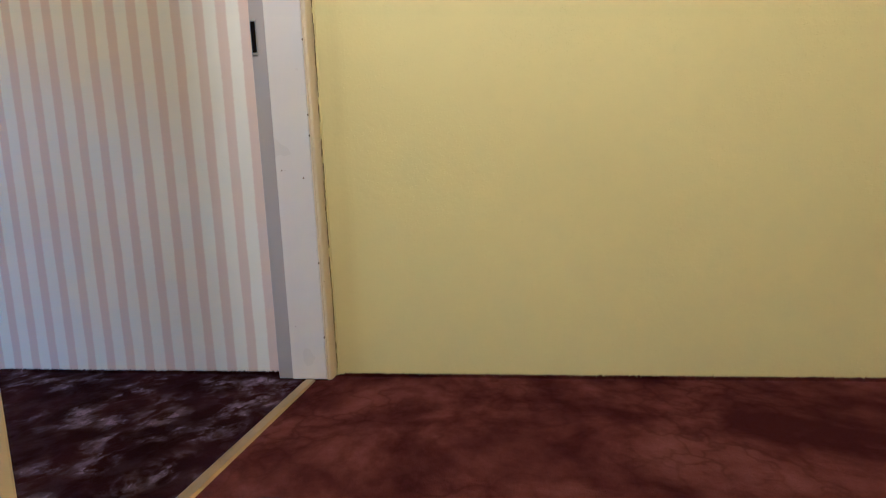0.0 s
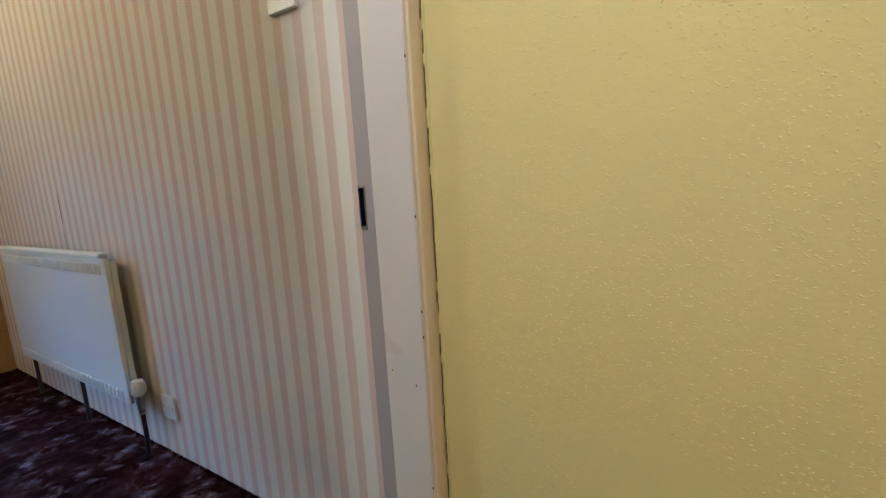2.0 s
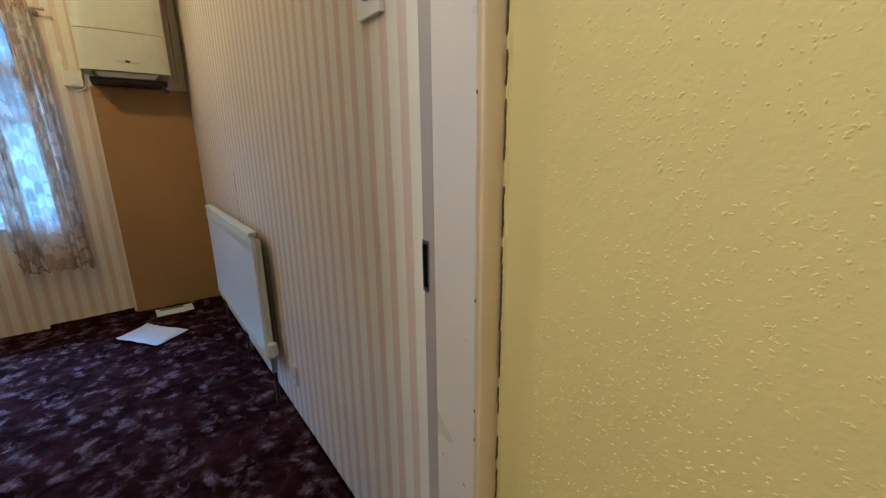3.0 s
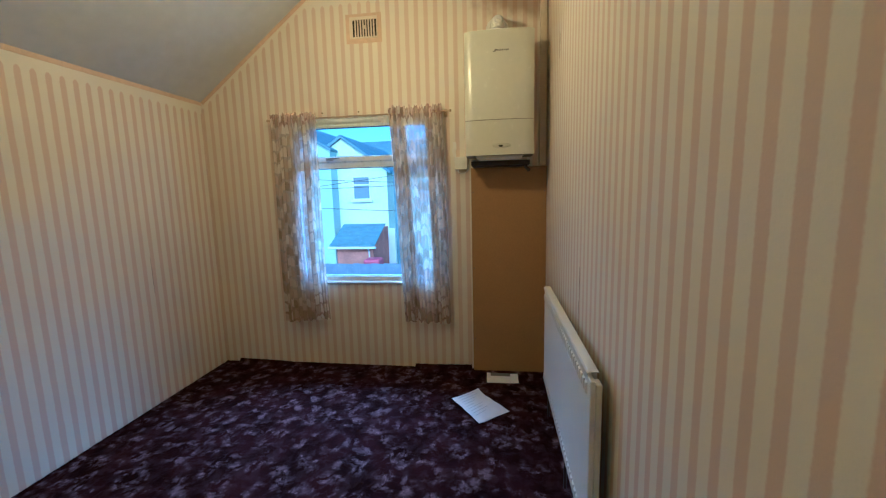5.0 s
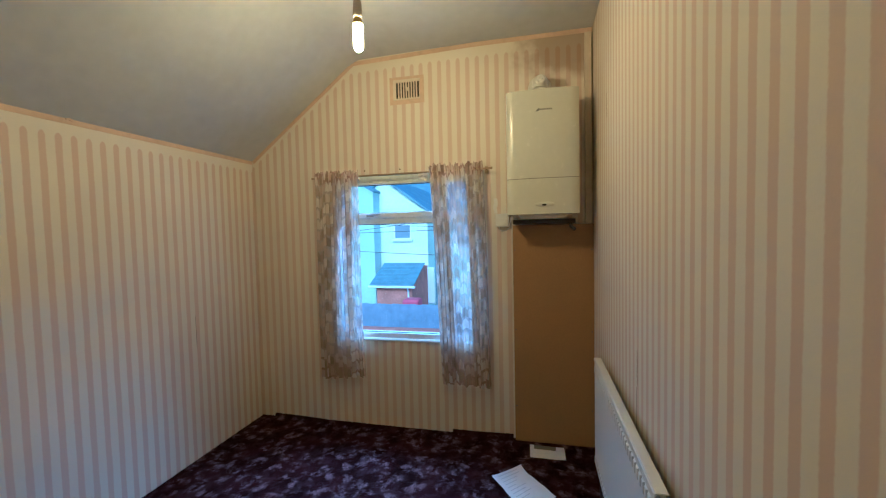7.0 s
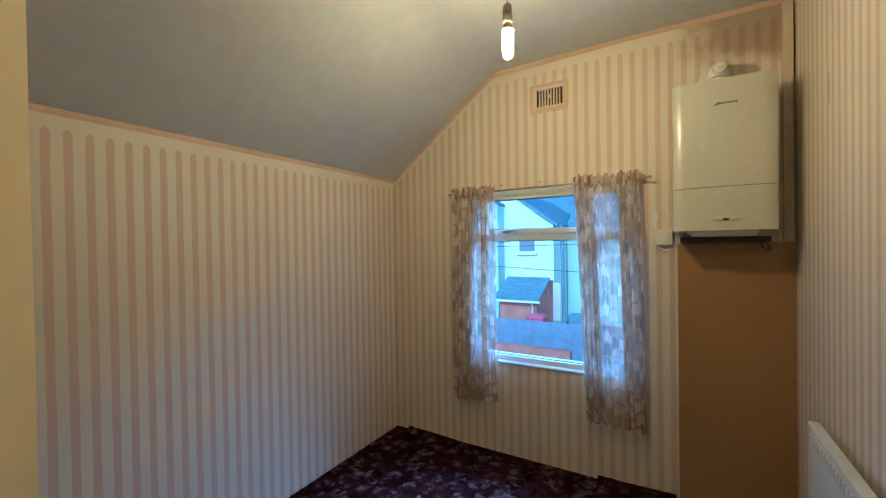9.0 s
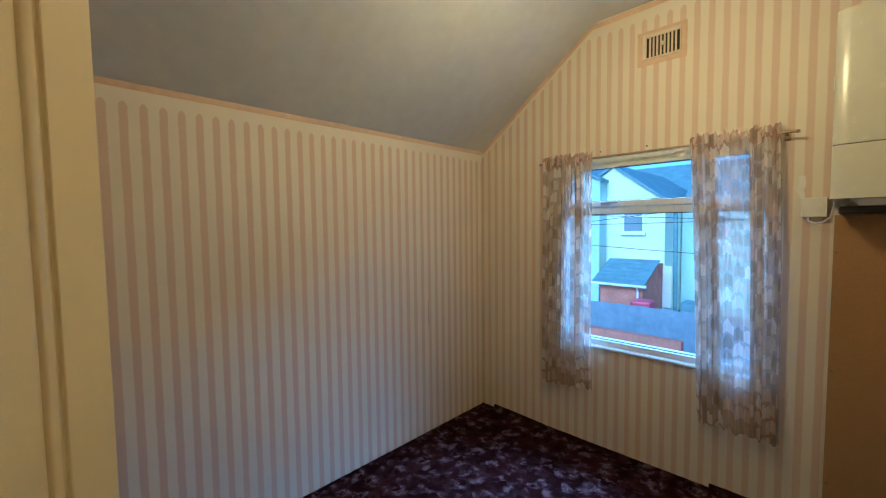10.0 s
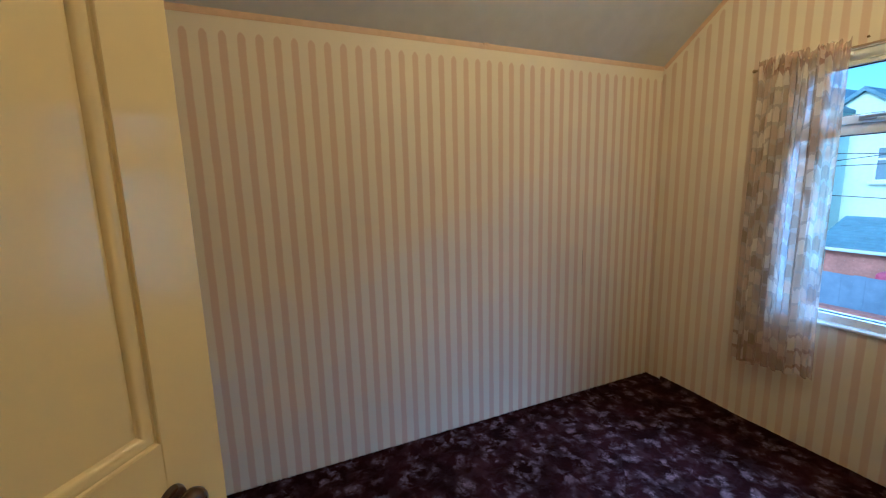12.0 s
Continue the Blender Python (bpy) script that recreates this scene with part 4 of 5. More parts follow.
# ---------------------------------------------------------------- radiator
def radiator():
    x0, x1, z0, z1 = -2.862, -1.715, 0.205, 0.755
    yf, yb = 1.014, 1.030
    ob = thing("radiator", ((x0 + x1) / 2, 1.04, z0), "white enamelled single panel radiator with a rolled top edge", "radiator")
    k = int((x1 - x0 - 0.03) / 0.0333)
    bm = bm_new()
    box(bm, x0, x1, yf, yb, z0, z1, 0.004, 3)
    panel = part("panel", bm, RAD_WHITE, ob)
    first = None
    for i in range(k):
        for za, zb in ((z0 + 0.010, z0 + 0.050), (z1 - 0.060, z1 - 0.020)):
            if first is None:
                bm = bm_new()
                c = x0 + 0.022
                ring = [[bm.verts.new(p) for p in ((c + e, yf - d, za + e), (c + 0.024 - e, yf - d, za + e), (c + 0.024 - e, yf - d, zb - e), (c + e, yf - d, zb - e))] for e, d in ((0.0, 0.0002), (0.0035, 0.0050), (0.008, 0.0064))]
                for r0, r1 in zip(ring, ring[1:]):
                    for j in range(4):
                        bm.faces.new((r0[j], r0[(j + 1) % 4], r1[(j + 1) % 4], r1[j]))
                bm.faces.new(ring[-1])
                first = part("rib", bm, RAD_WHITE, panel)
                continue
            rib = new("rib", first.data)
            rib.parent = panel
            rib.location = (i * 0.0333, 0, za - z0 - 0.010)
            tagged(rib)
    # rolled cover along the top, a little shorter than the panel
    bm = bm_new()
    prism(bm, [(1.0125, 0.752), (1.0100, 0.758), (1.0105, 0.766), (1.0150, 0.771), (1.024, 0.773), (1.046, 0.772), (1.046, 0.769), (1.024, 0.770), (1.0165, 0.767), (1.0135, 0.762), (1.0135, 0.7555)], "x", x0 - 0.004, x1 - 0.030)
    part("top_cover", bm, RAD_WHITE, ob, smooth=True)
    bm = bm_new()
    for i in range(0, k * 2):
        x = x0 + 0.02 + i * 0.0166
        if x < x1 - 0.055:
            prism(bm, [(x, 1.0305), (x + 0.006, 1.0305), (x + 0.012, 1.046), (x + 0.006, 1.046)], "z", 0.30, 0.764)
    part("convector_fins", bm, RAD_WHITE, ob)
    bm = bm_new()
    box(bm, x1 - 0.045, x1 + 0.0005, 1.0305, 1.050, z0 + 0.02, z1 - 0.010, 0.003)
    part("end_piece", bm, RAD_WHITE, ob)
    for x in (-2.66, -1.95):
        bm = bm_new()
        box(bm, x - 0.018, x + 0.018, 1.047, 1.082, z0 + 0.04, z1 - 0.05)
        part("bracket", bm, STEEL, ob)
    # lock-shield side and thermostatic valve with their tails
    bm = bm_new()
    tube(bm, [(x1 + 0.0005, 1.034, 0.238), (x1 + 0.03, 1.034, 0.238)], 0.010, 12)
    tube(bm, [(x1 + 0.036, 1.034, 0.238), (x1 + 0.036, 1.034, 0.205), (x1 + 0.036, 1.034, 0.185)], [0.013, 0.013, 0.010], 14)
    tube(bm, [(x1 + 0.036, 1.034, 0.180), (x1 + 0.036, 1.034, 0.168)], 0.012, 6)
    valve = part("valve_body", bm, STEEL, ob, smooth=True)
    bm = bm_new()
    tube(bm, [(x1 + 0.036, 1.034, 0.239), (x1 + 0.036, 1.034, 0.246), (x1 + 0.036, 1.034, 0.252), (x1 + 0.036, 1.034, 0.292), (x1 + 0.036, 1.034, 0.300), (x1 + 0.036, 1.034, 0.303)], [0.012, 0.020, 0.022, 0.021, 0.018, 0.010], 20)
    for i in range(10):
        a = 2 * math.pi * i / 10
        cx, cy = x1 + 0.036 + 0.0215 * math.cos(a), 1.034 + 0.0215 * math.sin(a)
        tube(bm, [(cx, cy, 0.254), (cx, cy, 0.290)], 0.0026, 6)
    part("thermostat_head", bm, PLASTIC, valve, "white thermostatic valve head", smooth=True)
    bm = bm_new()
    tube(bm, [(x1 + 0.036, 1.034, 0.167), (x1 + 0.035, 1.035, 0.08), (x1 + 0.020, 1.038, 0.001)], 0.0078, 12)
    part("pipe_tail", bm, PIPE_DARK, ob, "dark painted pipe tail", smooth=True)
    for x in (-2.80, -2.22):
        bm = bm_new()
        tube(bm, [(x, 1.036, z0 + 0.01), (x, 1.036, 0.001)], 0.0075, 12)
        part("pipe_tail", bm, PIPE_DARK, ob, smooth=True)


radiator()


# ---------------------------------------------------------------- switch and socket plates
def wall_plate(name, x, z, w, h, label, category, thick, kind):
    ob = thing(name, (x, YR, z - h / 2), label, category)
    bm = bm_new()
    box(bm, x - w / 2, x + w / 2, YR - thick, YR - 0.0004, z - h / 2, z + h / 2, 0.002, 2)
    plate = part("plate", bm, PLASTIC, ob)
    if kind == "switch":
        bm = bm_new()
        prism(bm, [(YR - thick - 0.0003, z - 0.016), (YR - thick - 0.008, z - 0.016), (YR - thick - 0.003, z + 0.016), (YR - thick - 0.0003, z + 0.016)], "x", x - 0.008, x + 0.008)
        part("rocker", bm, PLASTIC, plate, "light switch rocker")
    for dx in (-0.030, 0.030):
        bm = bm_new()
        tube(bm, [(x + dx, YR - thick - 0.0002, z), (x + dx, YR - thick - 0.0012, z)], [0.0042, 0.0032], 12)
        part("screw", bm, BRASS if kind == "switch" else STEEL, plate, smooth=True)
    if kind == "blank":
        bm = bm_new()
        tube(bm, [(x, YR - thick - 0.0002, z), (x, YR - thick - 0.006, z)], [0.006, 0.004], 12)
        part("flex_outlet", bm, PLASTIC, plate, smooth=True)
    return ob


wall_plate("light_switch", -0.7465, 1.384, 0.087, 0.087, "white plastic light switch plate on the striped wall", "light switch", 0.011, "switch")
wall_plate("outlet_plate", -1.567, 0.199, 0.087, 0.087, "white plastic blank outlet plate low on the striped wall", "wall outlet", 0.010, "blank")


# ---------------------------------------------------------------- lamp
def pendant():
    bx, by = BULB
    ob = thing("pendant_lamp", (bx, by, TOP - 0.02), "bare glowing stick bulb hanging on a short cord", "ceiling lamp")
    bm = bm_new()
    tube(bm, [(bx, by, 2.718), (bx, by, 2.700), (bx, by, 2.694)], [0.040, 0.038, 0.014], 28)
    part("ceiling_rose", bm, PLASTIC, ob, smooth=True)
    bm = bm_new()
    tube(bm, [(bx, by, 2.695), (bx + 0.001, by, 2.45)], 0.003, 8)
    part("cord", bm, SOCKET_BODY, ob, smooth=True)
    bm = bm_new()
    tube(bm, [(bx, by, 2.452), (bx, by, 2.446), (bx, by, 2.418), (bx, by, 2.4175), (bx, by, 2.4145), (bx, by, 2.414), (bx, by, 2.385), (bx, by, 2.380)], [0.012, 0.0165, 0.019, 0.0175, 0.0175, 0.0195, 0.020, 0.018], 24)
    part("lampholder", bm, SOCKET_BODY, ob, "brownish grey lampholder", smooth=True)
    bm = bm_new()
    tube(bm, [(bx, by, 2.379), (bx, by, 2.368), (bx, by, 2.350)], [0.013, 0.019, 0.0215], 24)
    part("bulb_collar", bm, AMBER, ob, "yellow lamp collar", smooth=True).visible_shadow = False
    bm = bm_new()
    prof = [(2.349, 0.0215), (2.345, 0.022), (2.265, 0.0215), (2.25, 0.0195), (2.240, 0.013), (2.237, 0.004)]
    tube(bm, [(bx, by, z) for z, _ in prof], [r for _, r in prof], 28)
    part("bulb", bm, GLOW, ob, "glowing white stick bulb", smooth=True).visible_shadow = False


pendant()


# ---------------------------------------------------------------- papers on the floor
def sheet(corners, z, material, label, name="letter", lift=0.0, seed=0, curl=0.01):
    bm = bm_new()
    rnd2 = random.Random(seed)
    k = 12
    a, b, c, d = (Vector((*p, 0)) for p in corners)
    grid = []
    for i in range(k + 1):
        u = i / k
        grid.append([])
        for j in range(k + 1):
            v = j / k
            p = (a * (1 - u) + b * u) * (1 - v) + (d * (1 - u) + c * u) * v
            h = curl * (abs(u - 0.5) * 2) ** 3 * 0.6 + 0.006 * max(0.0, 1 - abs(v - 0.38) * 7) + 0.005 * max(0.0, 1 - abs(v - 0.70) * 7) + 0.0015 * math.sin(u * 9 + seed) * math.sin(v * 7) + lift * u
            grid[-1].append(bm.verts.new((p.x, p.y, z + max(0.0, h))))
    for i in range(k):
        for j in range(k):
            bm.faces.new((grid[i][j], grid[i + 1][j], grid[i + 1][j + 1], grid[i][j + 1]))
    low = bmesh.ops.extrude_face_region(bm, geom=bm.faces[:])["geom"]
    bmesh.ops.translate(bm, vec=(0, 0, 0.0008), verts=[g for g in low if isinstance(g, bmesh.types.BMVert)])
    return bm


letters = thing("folded_papers", (-2.87, 0.62, 0.0), "folded white printed papers lying on the carpet", "paper")
part("lower_sheet", sheet([(-2.925, 0.465), (-3.055, 0.612), (-2.823, 0.809), (-2.72, 0.66)], 0.002, PAPER, "", seed=1), PAPER, letters)
part("middle_sheet", sheet([(-2.922, 0.455), (-3.062, 0.612), (-2.79, 0.765), (-2.672, 0.638)], 0.008, PAPER, "", seed=2), PAPER, letters)
top_sheet = part("upper_sheet", sheet([(-2.925, 0.448), (-3.07, 0.610), (-2.80, 0.745), (-2.657, 0.635)], 0.015, PAPER, "", seed=3), PAPER, letters)
bm = bm_new()
rnd = random.Random(6)
for r in range(9):
    u = 0.12 + r * 0.085
    for s0, s1 in ((0.12, 0.12 + rnd.uniform(0.3, 0.74)),):
        a, b, c, d = (Vector((*p, 0)) for p in [(-2.925, 0.448), (-3.07, 0.610), (-2.80, 0.745), (-2.657, 0.635)])

        def on(uu, vv):
            return (a * (1 - uu) + b * uu) * (1 - vv) + (d * (1 - uu) + c * uu) * vv
        q = [on(s0, u), on(s1, u), on(s1, u + 0.018), on(s0, u + 0.018)]
        bm.faces.new([bm.verts.new((p.x, p.y, 0.0300)) for p in q])
part("print_lines", bm, PRINT, top_sheet)

card = thing("envelope", (-3.27, 0.77, 0.0), "white card with a grey printed panel lying against the board", "paper")
part("card", sheet([(-3.345, 0.662), (-3.340, 0.884), (-3.195, 0.886), (-3.192, 0.666)], 0.002, PAPER, "", seed=5, curl=0.004), PAPER, card)
bm = bm_new()
bm.faces.new([bm.verts.new(p) for p in ((-3.335, 0.69, 0.0085), (-3.332, 0.83, 0.0085), (-3.285, 0.83, 0.0085), (-3.288, 0.69, 0.0085))])
part("printed_panel", bm, GREY_MARK, card)


# ---------------------------------------------------------------- carpet fringe and small wear
def fringe(name, lines, material, seed, label):
    """Loose tufts where the carpet meets the walls."""
    rnd3 = random.Random(seed)
    verts, faces = [], []
    for (xa, ya), (xb, yb), (nx, ny), dens in lines:
        length = math.hypot(xb - xa, yb - ya)
        for _ in range(int(length * dens)):
            s = rnd3.random()
            d = rnd3.uniform(0.0, 0.010)
            x, y = xa + (xb - xa) * s + nx * d, ya + (yb - ya) * s + ny * d
            h, w = rnd3.uniform(0.003, 0.010), rnd3.uniform(0.0012, 0.003)
            ang = rnd3.uniform(0, 6.28)
            dx, dy = w * math.cos(ang), w * math.sin(ang)
            i = len(verts)
            verts += [(x - dx, y - dy, 0.0), (x + dx, y + dy, 0.0), (x - dy, y + dx, 0.0), (x + rnd3.uniform(-0.003, 0.003), y + rnd3.uniform(-0.003, 0.003), h)]
            faces += [(i, i + 1, i + 3), (i + 1, i + 2, i + 3), (i + 2, i, i + 3)]
    me = bpy.data.meshes.new(name)
    me.from_pydata(verts, [], faces)
    me.materials.append(material)
    tagged(new(name, me), label, "carpet edge", kind="stuff")


fringe("carpet_fringe", [((XW, YL), (XW, YR), (1, 0), 2600), ((XW, YL), (XP, YL), (0, 1), 2600), ((XW, YR), (XP, YR), (0, -1), 3400), ((XW + 0.028, 0.566), (XW + 0.028, YR), (1, 0), 2600)], CARPET, 1, "frayed edge of the aubergine carpet")
fringe("carpet_fringe_landing", [((-0.37, YY), (1.6, YY), (0, -1), 3400)], CARPET_RED, 2, "frayed edge of the russet carpet")


def turned_edge(name, stations, seed):
    """The carpet's edge, turned a little way up the window wall; stations of y and height."""
    rnd5 = random.Random(seed)
    bm = bm_new()
    rows = []
    (ya, _), (yb, _) = stations[0], stations[-1]
    k = max(4, int((yb - ya) / 0.012))
    for i in range(k + 1):
        y = ya + (yb - ya) * i / k
        for (y0, h0), (y1, h1) in zip(stations, stations[1:]):
            if y0 <= y <= y1 + 1e-6:
                h = h0 + (h1 - h0) * (y - y0) / (y1 - y0)
        h += rnd5.uniform(-0.0015, 0.0015)
        rows.append([bm.verts.new(p) for p in ((XW + 0.0006, y, -0.001), (XW + 0.0006, y, h), (XW + 0.006, y, h + 0.002), (XW + 0.011, y, h * 0.75), (XW + 0.016, y, h * 0.25), (XW + 0.024, y, -0.001))])
    for p, q in zip(rows, rows[1:]):
        for j in range(5):
            bm.faces.new((p[j], p[j + 1], q[j + 1], q[j]))
    bm.faces.new(rows[0])
    bm.faces.new(rows[-1][::-1])
    structure(name, bm, CARPET, "aubergine carpet edge turned up against the papered wall")


turned_edge("carpet_edge", [(-1.335, 0.030), (-1.1, 0.024), (-0.85, 0.012), (-0.3, 0.008), (0.10, 0.006)], 3)
turned_edge("carpet_edge", [(0.118, 0.030), (0.30, 0.028), (0.55, 0.034)], 4)


def paper_tear(x, z0, z1, wall_y, out, seed, width=0.0016):
    """A thin ragged slit where the wallpaper has split."""
    rnd6 = random.Random(seed)
    k = 7
    left = [(x + rnd6.uniform(-0.001, 0.001) - width * math.sin(math.pi * i / k), z0 + (z1 - z0) * i / k) for i in range(k + 1)]
    right = [(px + 2 * width * math.sin(math.pi * i / k) + 0.0003, pz) for i, (px, pz) in enumerate(left)]
    bm = bm_new()
    prism(bm, left + right[::-1], "y", wall_y + out * 0.0003, wall_y + out * 0.0011)
    structure("wallpaper_tear", bm, CRACK, "thin dark split in the wallpaper seam")


paper_tear(-2.879, 2.03, 2.155, YR, -1, 1)
paper_tear(-2.243, 0.868, 1.003, YR, -1, 2, 0.0020)
paper_tear(-2.250, 0.62, 0.86, YR, -1, 3, 0.0008)
paper_tear(-2.800, 0.72, 0.96, YL, 1, 4, 0.0007)
bm = bm_new()
prism(bm, [(-2.150, 2.040), (-2.136, 2.044), (-2.118, 2.039), (-2.121, 2.031), (-2.134, 2.034), (-2.145, 2.028)], "y", YL + 0.0032, YL + 0.0075)
structure("border_flap", bm, BORDER, "small lifted flap of the paper border")


def woodchips():
    """The raised flakes of the woodchip paper, denser in drifts."""
    rnd4 = random.Random(21)
    verts, faces = [], []
    placed = 0
    for _ in range(42000):
        x, z = rnd4.uniform(-0.32, 1.25), rnd4.uniform(0.02, 2.35)
        drift = noise.noise((x * 3.2, 0.0, z * 3.2)) + 0.45 * noise.noise((x * 11, 3.0, z * 11))
        lean = 0.22 if x < -0.22 else 0.0
        low = 0.35 if z < 0.5 else 0.0
        if 0.35 * drift + rnd4.uniform(-0.35, 0.35) < -0.16 + lean + low:
            continue
        placed += 1
        if placed > 19000:
            break
        a = rnd4.gauss(0.0, 0.9)
        L, w, h = rnd4.uniform(0.0013, 0.0023) * rnd4.choice((0.8, 1.0, 1.35)), rnd4.uniform(0.0011, 0.0018), rnd4.uniform(0.0009, 0.0016)
        ca, sa = math.cos(a), math.sin(a)

        def at(u, v, d):
            return (x + u * ca - v * sa, YY - d, z + u * sa + v * ca)
        i = len(verts)
        rim = [(-1.25, 0.1), (-0.6, 0.9), (0.5, 1.0), (1.3, 0.2), (0.7, -0.9), (-0.5, -1.0)]
        verts += [at(L * u * rnd4.uniform(0.6, 1.35), w * v * rnd4.uniform(0.55, 1.4), 0.0) for u, v in rim]
        verts += [at(-0.45 * L, 0.0, h), at(0.5 * L, rnd4.uniform(-0.3, 0.3) * w, h * rnd4.uniform(0.6, 1.0))]
        p, q = i + 6, i + 7
        faces += [(i, i + 1, p), (i + 1, i + 2, q, p), (i + 2, i + 3, q), (i + 3, i + 4, q), (i + 4, i + 5, p, q), (i + 5, i, p)]
    me = bpy.data.meshes.new("woodchip_flakes")
    me.from_pydata(verts, [], faces)
    bm = bm_new()
    bm.from_mesh(me)
    bmesh.ops.recalc_face_normals(bm, faces=bm.faces)
    bm.to_mesh(me)
    bm.free()
    me.shade_smooth()
    me.materials.append(YELLOW)
    tagged(new("woodchip_flakes", me), "small raised flakes under the yellow paint", "wall texture", kind="stuff")


woodchips()

for y, z in ((-0.50, 1.912), (-0.228, 1.909)):
    bm = bm_new()
    tube(bm, [(XW + 0.0002, y, z), (XW + 0.010, y, z), (XW + 0.0115, y, z)], [0.002, 0.002, 0.0055], 10)
    part("wall_nail", bm, CRACK, None, "small rusty nail above the window", category="nail", group="nails above the window")


# ---------------------------------------------------------------- outside
RENDER_CREAM = plain("cream_render", (0.68, 0.78, 0.64), 0.9, grain=0.06, scale=8, spots=0.4)
# darker, bluer copy of the render, with shade put into its colour
RENDER_SHADED = plain("shaded_render", (0.48, 0.62, 0.60), 0.9, grain=0.06, scale=8, spots=0.4)
# roof tile, fence and far panes lightened: window haze is put into their colours
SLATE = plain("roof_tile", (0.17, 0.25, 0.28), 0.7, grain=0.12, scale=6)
BRICK = plain("red_brick", (0.42, 0.20, 0.14), 0.85, grain=0.15, scale=12)
FENCE = plain("grey_fence", (0.21, 0.26, 0.33), 0.85, grain=0.12, scale=5)
GRASS = plain("rough_ground", (0.10, 0.11, 0.09), 1.0, grain=0.2, scale=3)
RED = plain("red_plastic", (0.42, 0.07, 0.12), 0.5)
DARK_GLASS = plain("dark_glass", (0.20, 0.25, 0.28), 0.08, grain=0.03, bump=0.0)
GROUND = -2.75

bm = bm_new()
prism(bm, [(-700, -700), (700, -700), (700, 700), (-700, 700)], "z", GROUND - 0.3, GROUND)
structure("ground", bm, GRASS, "ground behind the houses")


def far_window(parent, x, y0, y1, z0, z1, frame_mat):
    bm = bm_new()
    for a in ((y0, y0 + 0.06, z0, z1), (y1 - 0.06, y1, z0, z1), (y0 + 0.06, y1 - 0.06, z1 - 0.06, z1), (y0 + 0.06, y1 - 0.06, z0, z0 + 0.06), (y0 + 0.06, y1 - 0.06, (z0 + z1) / 2 + 0.12, (z0 + z1) / 2 + 0.19)):
        box(bm, x + 0.001, x + 0.05, *a)
    w = part("window", bm, frame_mat, parent)
    bm = bm_new()
    box(bm, x + 0.002, x + 0.02, y0 + 0.06, y1 - 0.06, z0 + 0.06, z1 - 0.06)
    part("pane", bm, DARK_GLASS, w)
    bm = bm_new()
    box(bm, x + 0.001, x + 0.16, y0 - 0.08, y1 + 0.08, z0 - 0.10, z0 - 0.002)
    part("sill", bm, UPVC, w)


house = thing("gabled_house", (-20, -6, GROUND), "cream rendered house with a gable and one upper window", "house")
bm = bm_new()
prism(bm, [(-9.2, GROUND), (-4.56, GROUND), (-4.56, 2.42), (-6.79, 4.05), (-9.2, 2.42)], "x", -28, -20)
part("wall", bm, RENDER_CREAM, house)
bm = bm_new()
prism(bm, [(-6.79, 4.07), (-4.35, 2.27), (-4.35, 2.40), (-6.79, 4.22), (-9.4, 2.44), (-9.4, 2.28)], "x", -28.1, -19.85)
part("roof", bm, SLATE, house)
far_window(house, -20, -6.32, -5.41, 1.04, 2.20, UPVC)
bm = bm_new()
box(bm, -19.999, -19.93, -4.66, -4.25, -2.2, -0.4)
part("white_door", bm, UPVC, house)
bm = bm_new()
tube(bm, [(-19.9, -4.15, 2.35), (-19.9, -4.12, 1.0), (-19.9, -4.08, GROUND)], 0.09, 10)
part("drainpipe", bm, SLATE, house)

wing = thing("side_wing", (-19, -9, GROUND), "rendered side wing of the house, in a shaded tone", "house")
bm = bm_new()
prism(bm, [(-12.5, GROUND), (-7.08, GROUND), (-7.08, 3.4), (-9.8, 5.0), (-12.5, 3.4)], "x", -27, -19.2)
part("wall", bm, RENDER_SHADED, wing)
bm = bm_new()
prism(bm, [(-9.8, 5.02), (-7.0, 3.36), (-7.0, 3.48), (-9.8, 5.16), (-12.6, 3.5), (-12.6, 3.36)], "x", -27.1, -19.1)
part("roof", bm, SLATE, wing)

nextdoor = thing("neighbour_house", (-23, -1, GROUND), "house next door, coloured as if in shade", "house")
bm = bm_new()
prism(bm, [(-4.5, GROUND), (3.0, GROUND), (3.0, 2.3), (-4.5, 2.3)], "x", -29, -22.5)
part("wall", bm, RENDER_SHADED, nextdoor)
bm = bm_new()
prism(bm, [(-29.2, 2.2), (-22.2, 2.3), (-25.7, 4.4)], "y", -4.5, 3.2)
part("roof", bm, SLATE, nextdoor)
far_window(nextdoor, -22.5, -3.6, -2.7, 0.6, 1.8, UPVC)

terrace = thing("far_terrace", (-33, -5, GROUND), "row of houses behind with a long dark roof", "house")
bm = bm_new()
box(bm, -36, -30, -22, 8, GROUND, 3.6)
part("wall", bm, RENDER_SHADED, terrace)
bm = bm_new()
prism(bm, [(-36.4, 3.5), (-29.7, 3.5), (-33, 5.5)], "y", -22.3, 8.3)
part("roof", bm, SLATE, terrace)

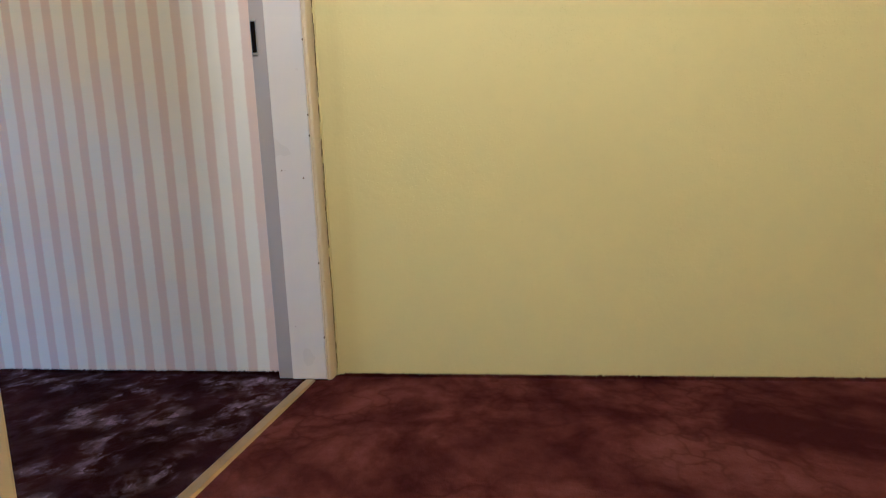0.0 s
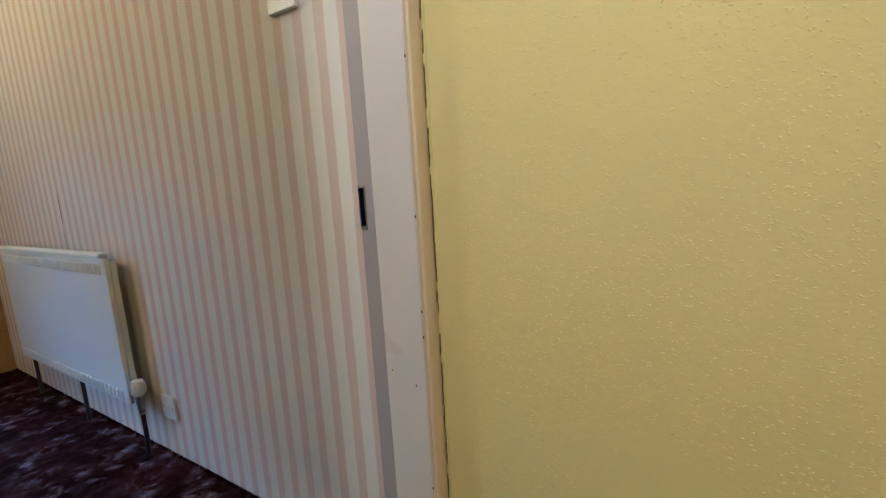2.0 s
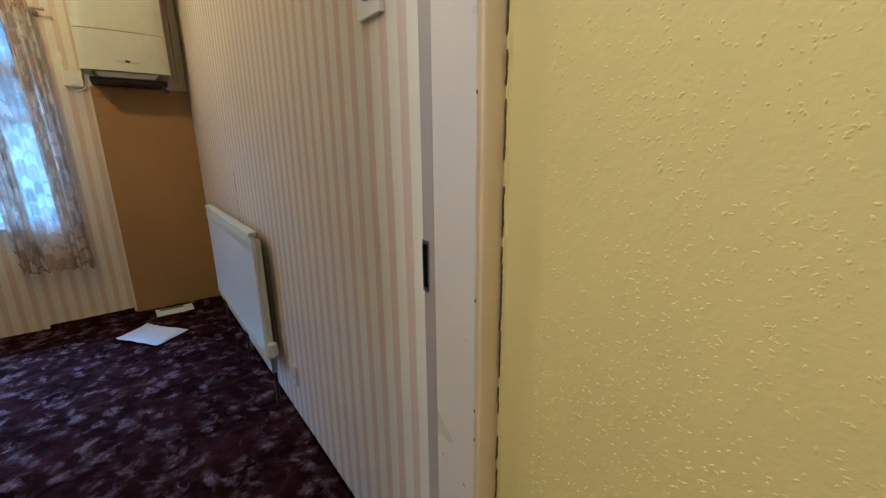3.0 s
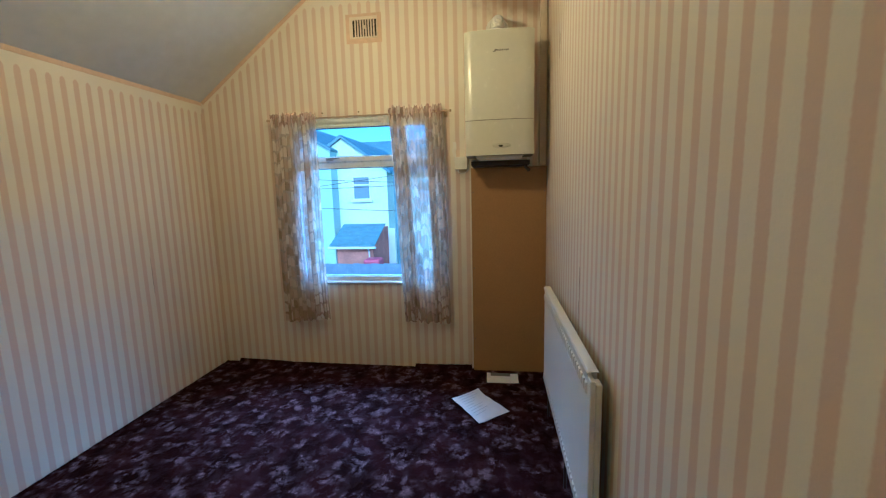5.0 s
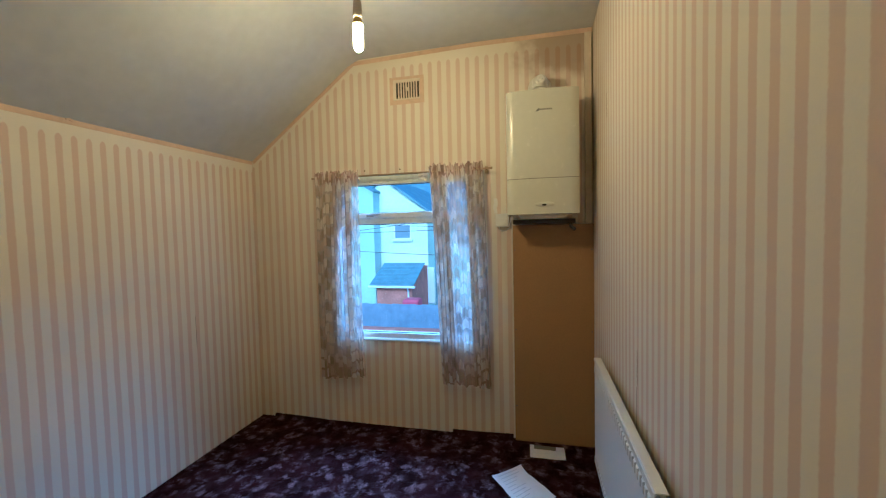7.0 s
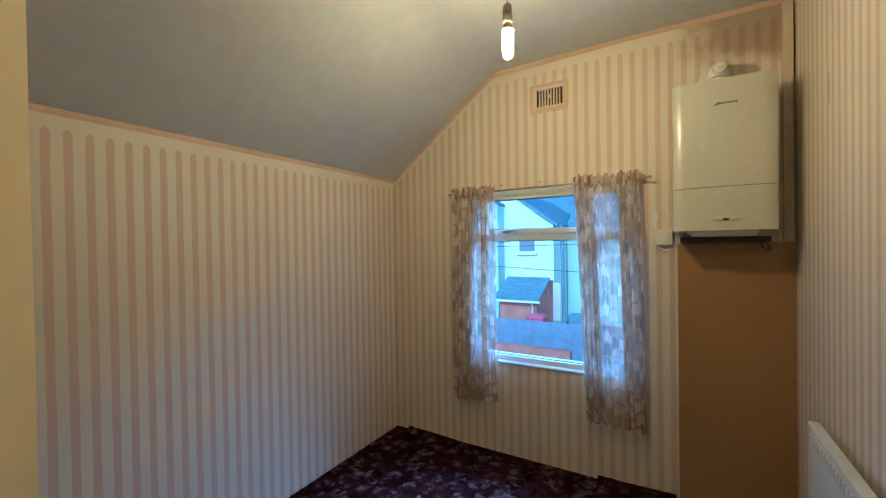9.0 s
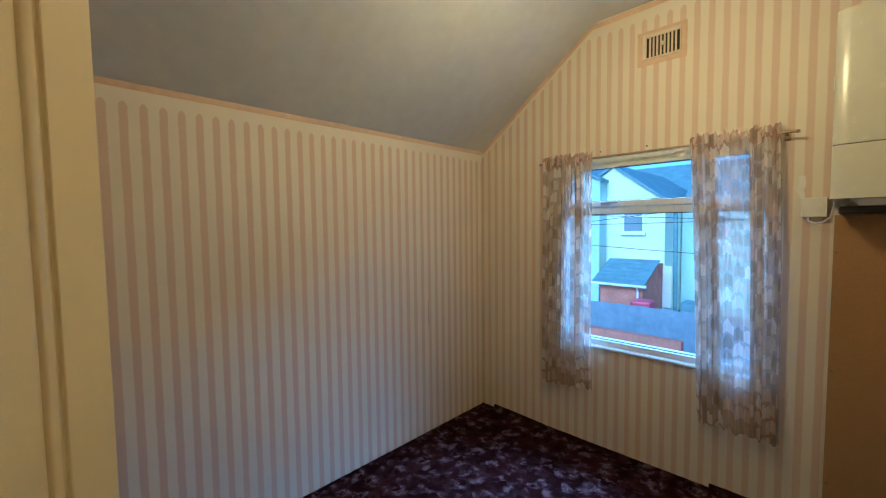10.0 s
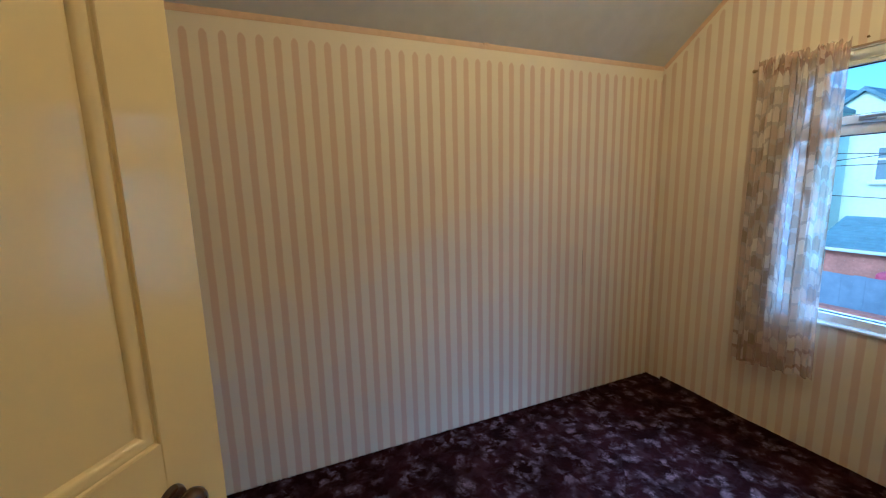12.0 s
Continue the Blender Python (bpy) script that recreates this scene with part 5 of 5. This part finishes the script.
shed = thing("brick_outhouse", (-18, -5.3, GROUND), "small brick outhouse with a tiled lean-to roof", "outhouse")
bm = bm_new()
prism(bm, [(-19.98, GROUND), (-17.35, GROUND), (-17.35, -0.98), (-18.9, -0.28), (-19.98, -0.28)], "y", -6.25, -4.6)
part("wall", bm, BRICK, shed)
bm = bm_new()
for i in range(6):
    a, b = i / 6, (i + 1) / 6 + 0.02
    xa, xb = -19.0 + 1.85 * a, -19.0 + 1.85 * b
    za, zb = -0.12 - 0.80 * a, -0.12 - 0.80 * b
    prism(bm, [(xa, za), (xb, zb + 0.02), (xb, zb + 0.07), (xa, za + 0.04)], "y", -6.5, -4.45)
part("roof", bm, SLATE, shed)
bm = bm_new()
tube(bm, [(-17.1, -6.55, -0.98), (-17.1, -4.4, -0.98)], 0.055, 10)
tube(bm, [(-17.1, -4.75, -1.0), (-17.25, -4.75, -1.2), (-17.25, -4.75, GROUND)], 0.035, 8)
part("gutter", bm, UPVC, shed)

fence = thing("board_fence", (-13, -2.5, GROUND), "dark grey close-boarded garden fence", "fence")
for i in range(44):
    bm = bm_new()
    y = -7.4 + i * 0.205
    box(bm, -13.02, -13.0 + (0.003 if i % 2 else 0.0), y, y + 0.203, GROUND, -0.93 + 0.01 * math.sin(i * 2.3))
    part("board", bm, FENCE, fence)
bm = bm_new()
box(bm, -10.2, -10.0, -4.2, -1.55, GROUND, -0.98)
part("garden_wall", bm, BRICK, None, "low brick garden wall", category="wall")
bm = bm_new()
box(bm, -14.5, -13.9, -3.9, -3.3, GROUND, -0.95, 0.08, 2)
part("red_tub", bm, RED, None, "red plastic tub behind the fence", category="tub")
bm = bm_new()
box(bm, -17.2, -16.5, -3.1, -2.5, GROUND, -1.3, 0.05, 2)
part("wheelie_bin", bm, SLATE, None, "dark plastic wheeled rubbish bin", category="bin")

for (ya, za), (yb, zb) in (((-2.58, 1.51), (-1.10, 1.69)), ((-2.59, 1.625), (-1.09, 1.554)), ((-2.58, 1.455), (-1.09, 1.493)), ((-2.55, 1.08), (-1.19, 1.02))):
    k = (zb - za) / (yb - ya)
    pts = []
    for i in range(13):
        y = -5.6 + i * 0.7667
        pts.append((-8.0, y, za + k * (y - ya) + 0.006 * ((y + 1.0) ** 2 - 4)))
    bm = bm_new()
    tube(bm, pts, 0.005, 6)
    part("overhead_wire", bm, BLACK, None, "thin black overhead cable", category="cable", group="overhead cables", smooth=True)

for y in (-5.6, 3.6):
    bm = bm_new()
    tube(bm, [(-8.0, y, GROUND), (-8.0, y, 2.3)], [0.10, 0.08], 12)
    part("cable_post", bm, FENCE, None, "plain grey wooden cable post", category="post", smooth=True)
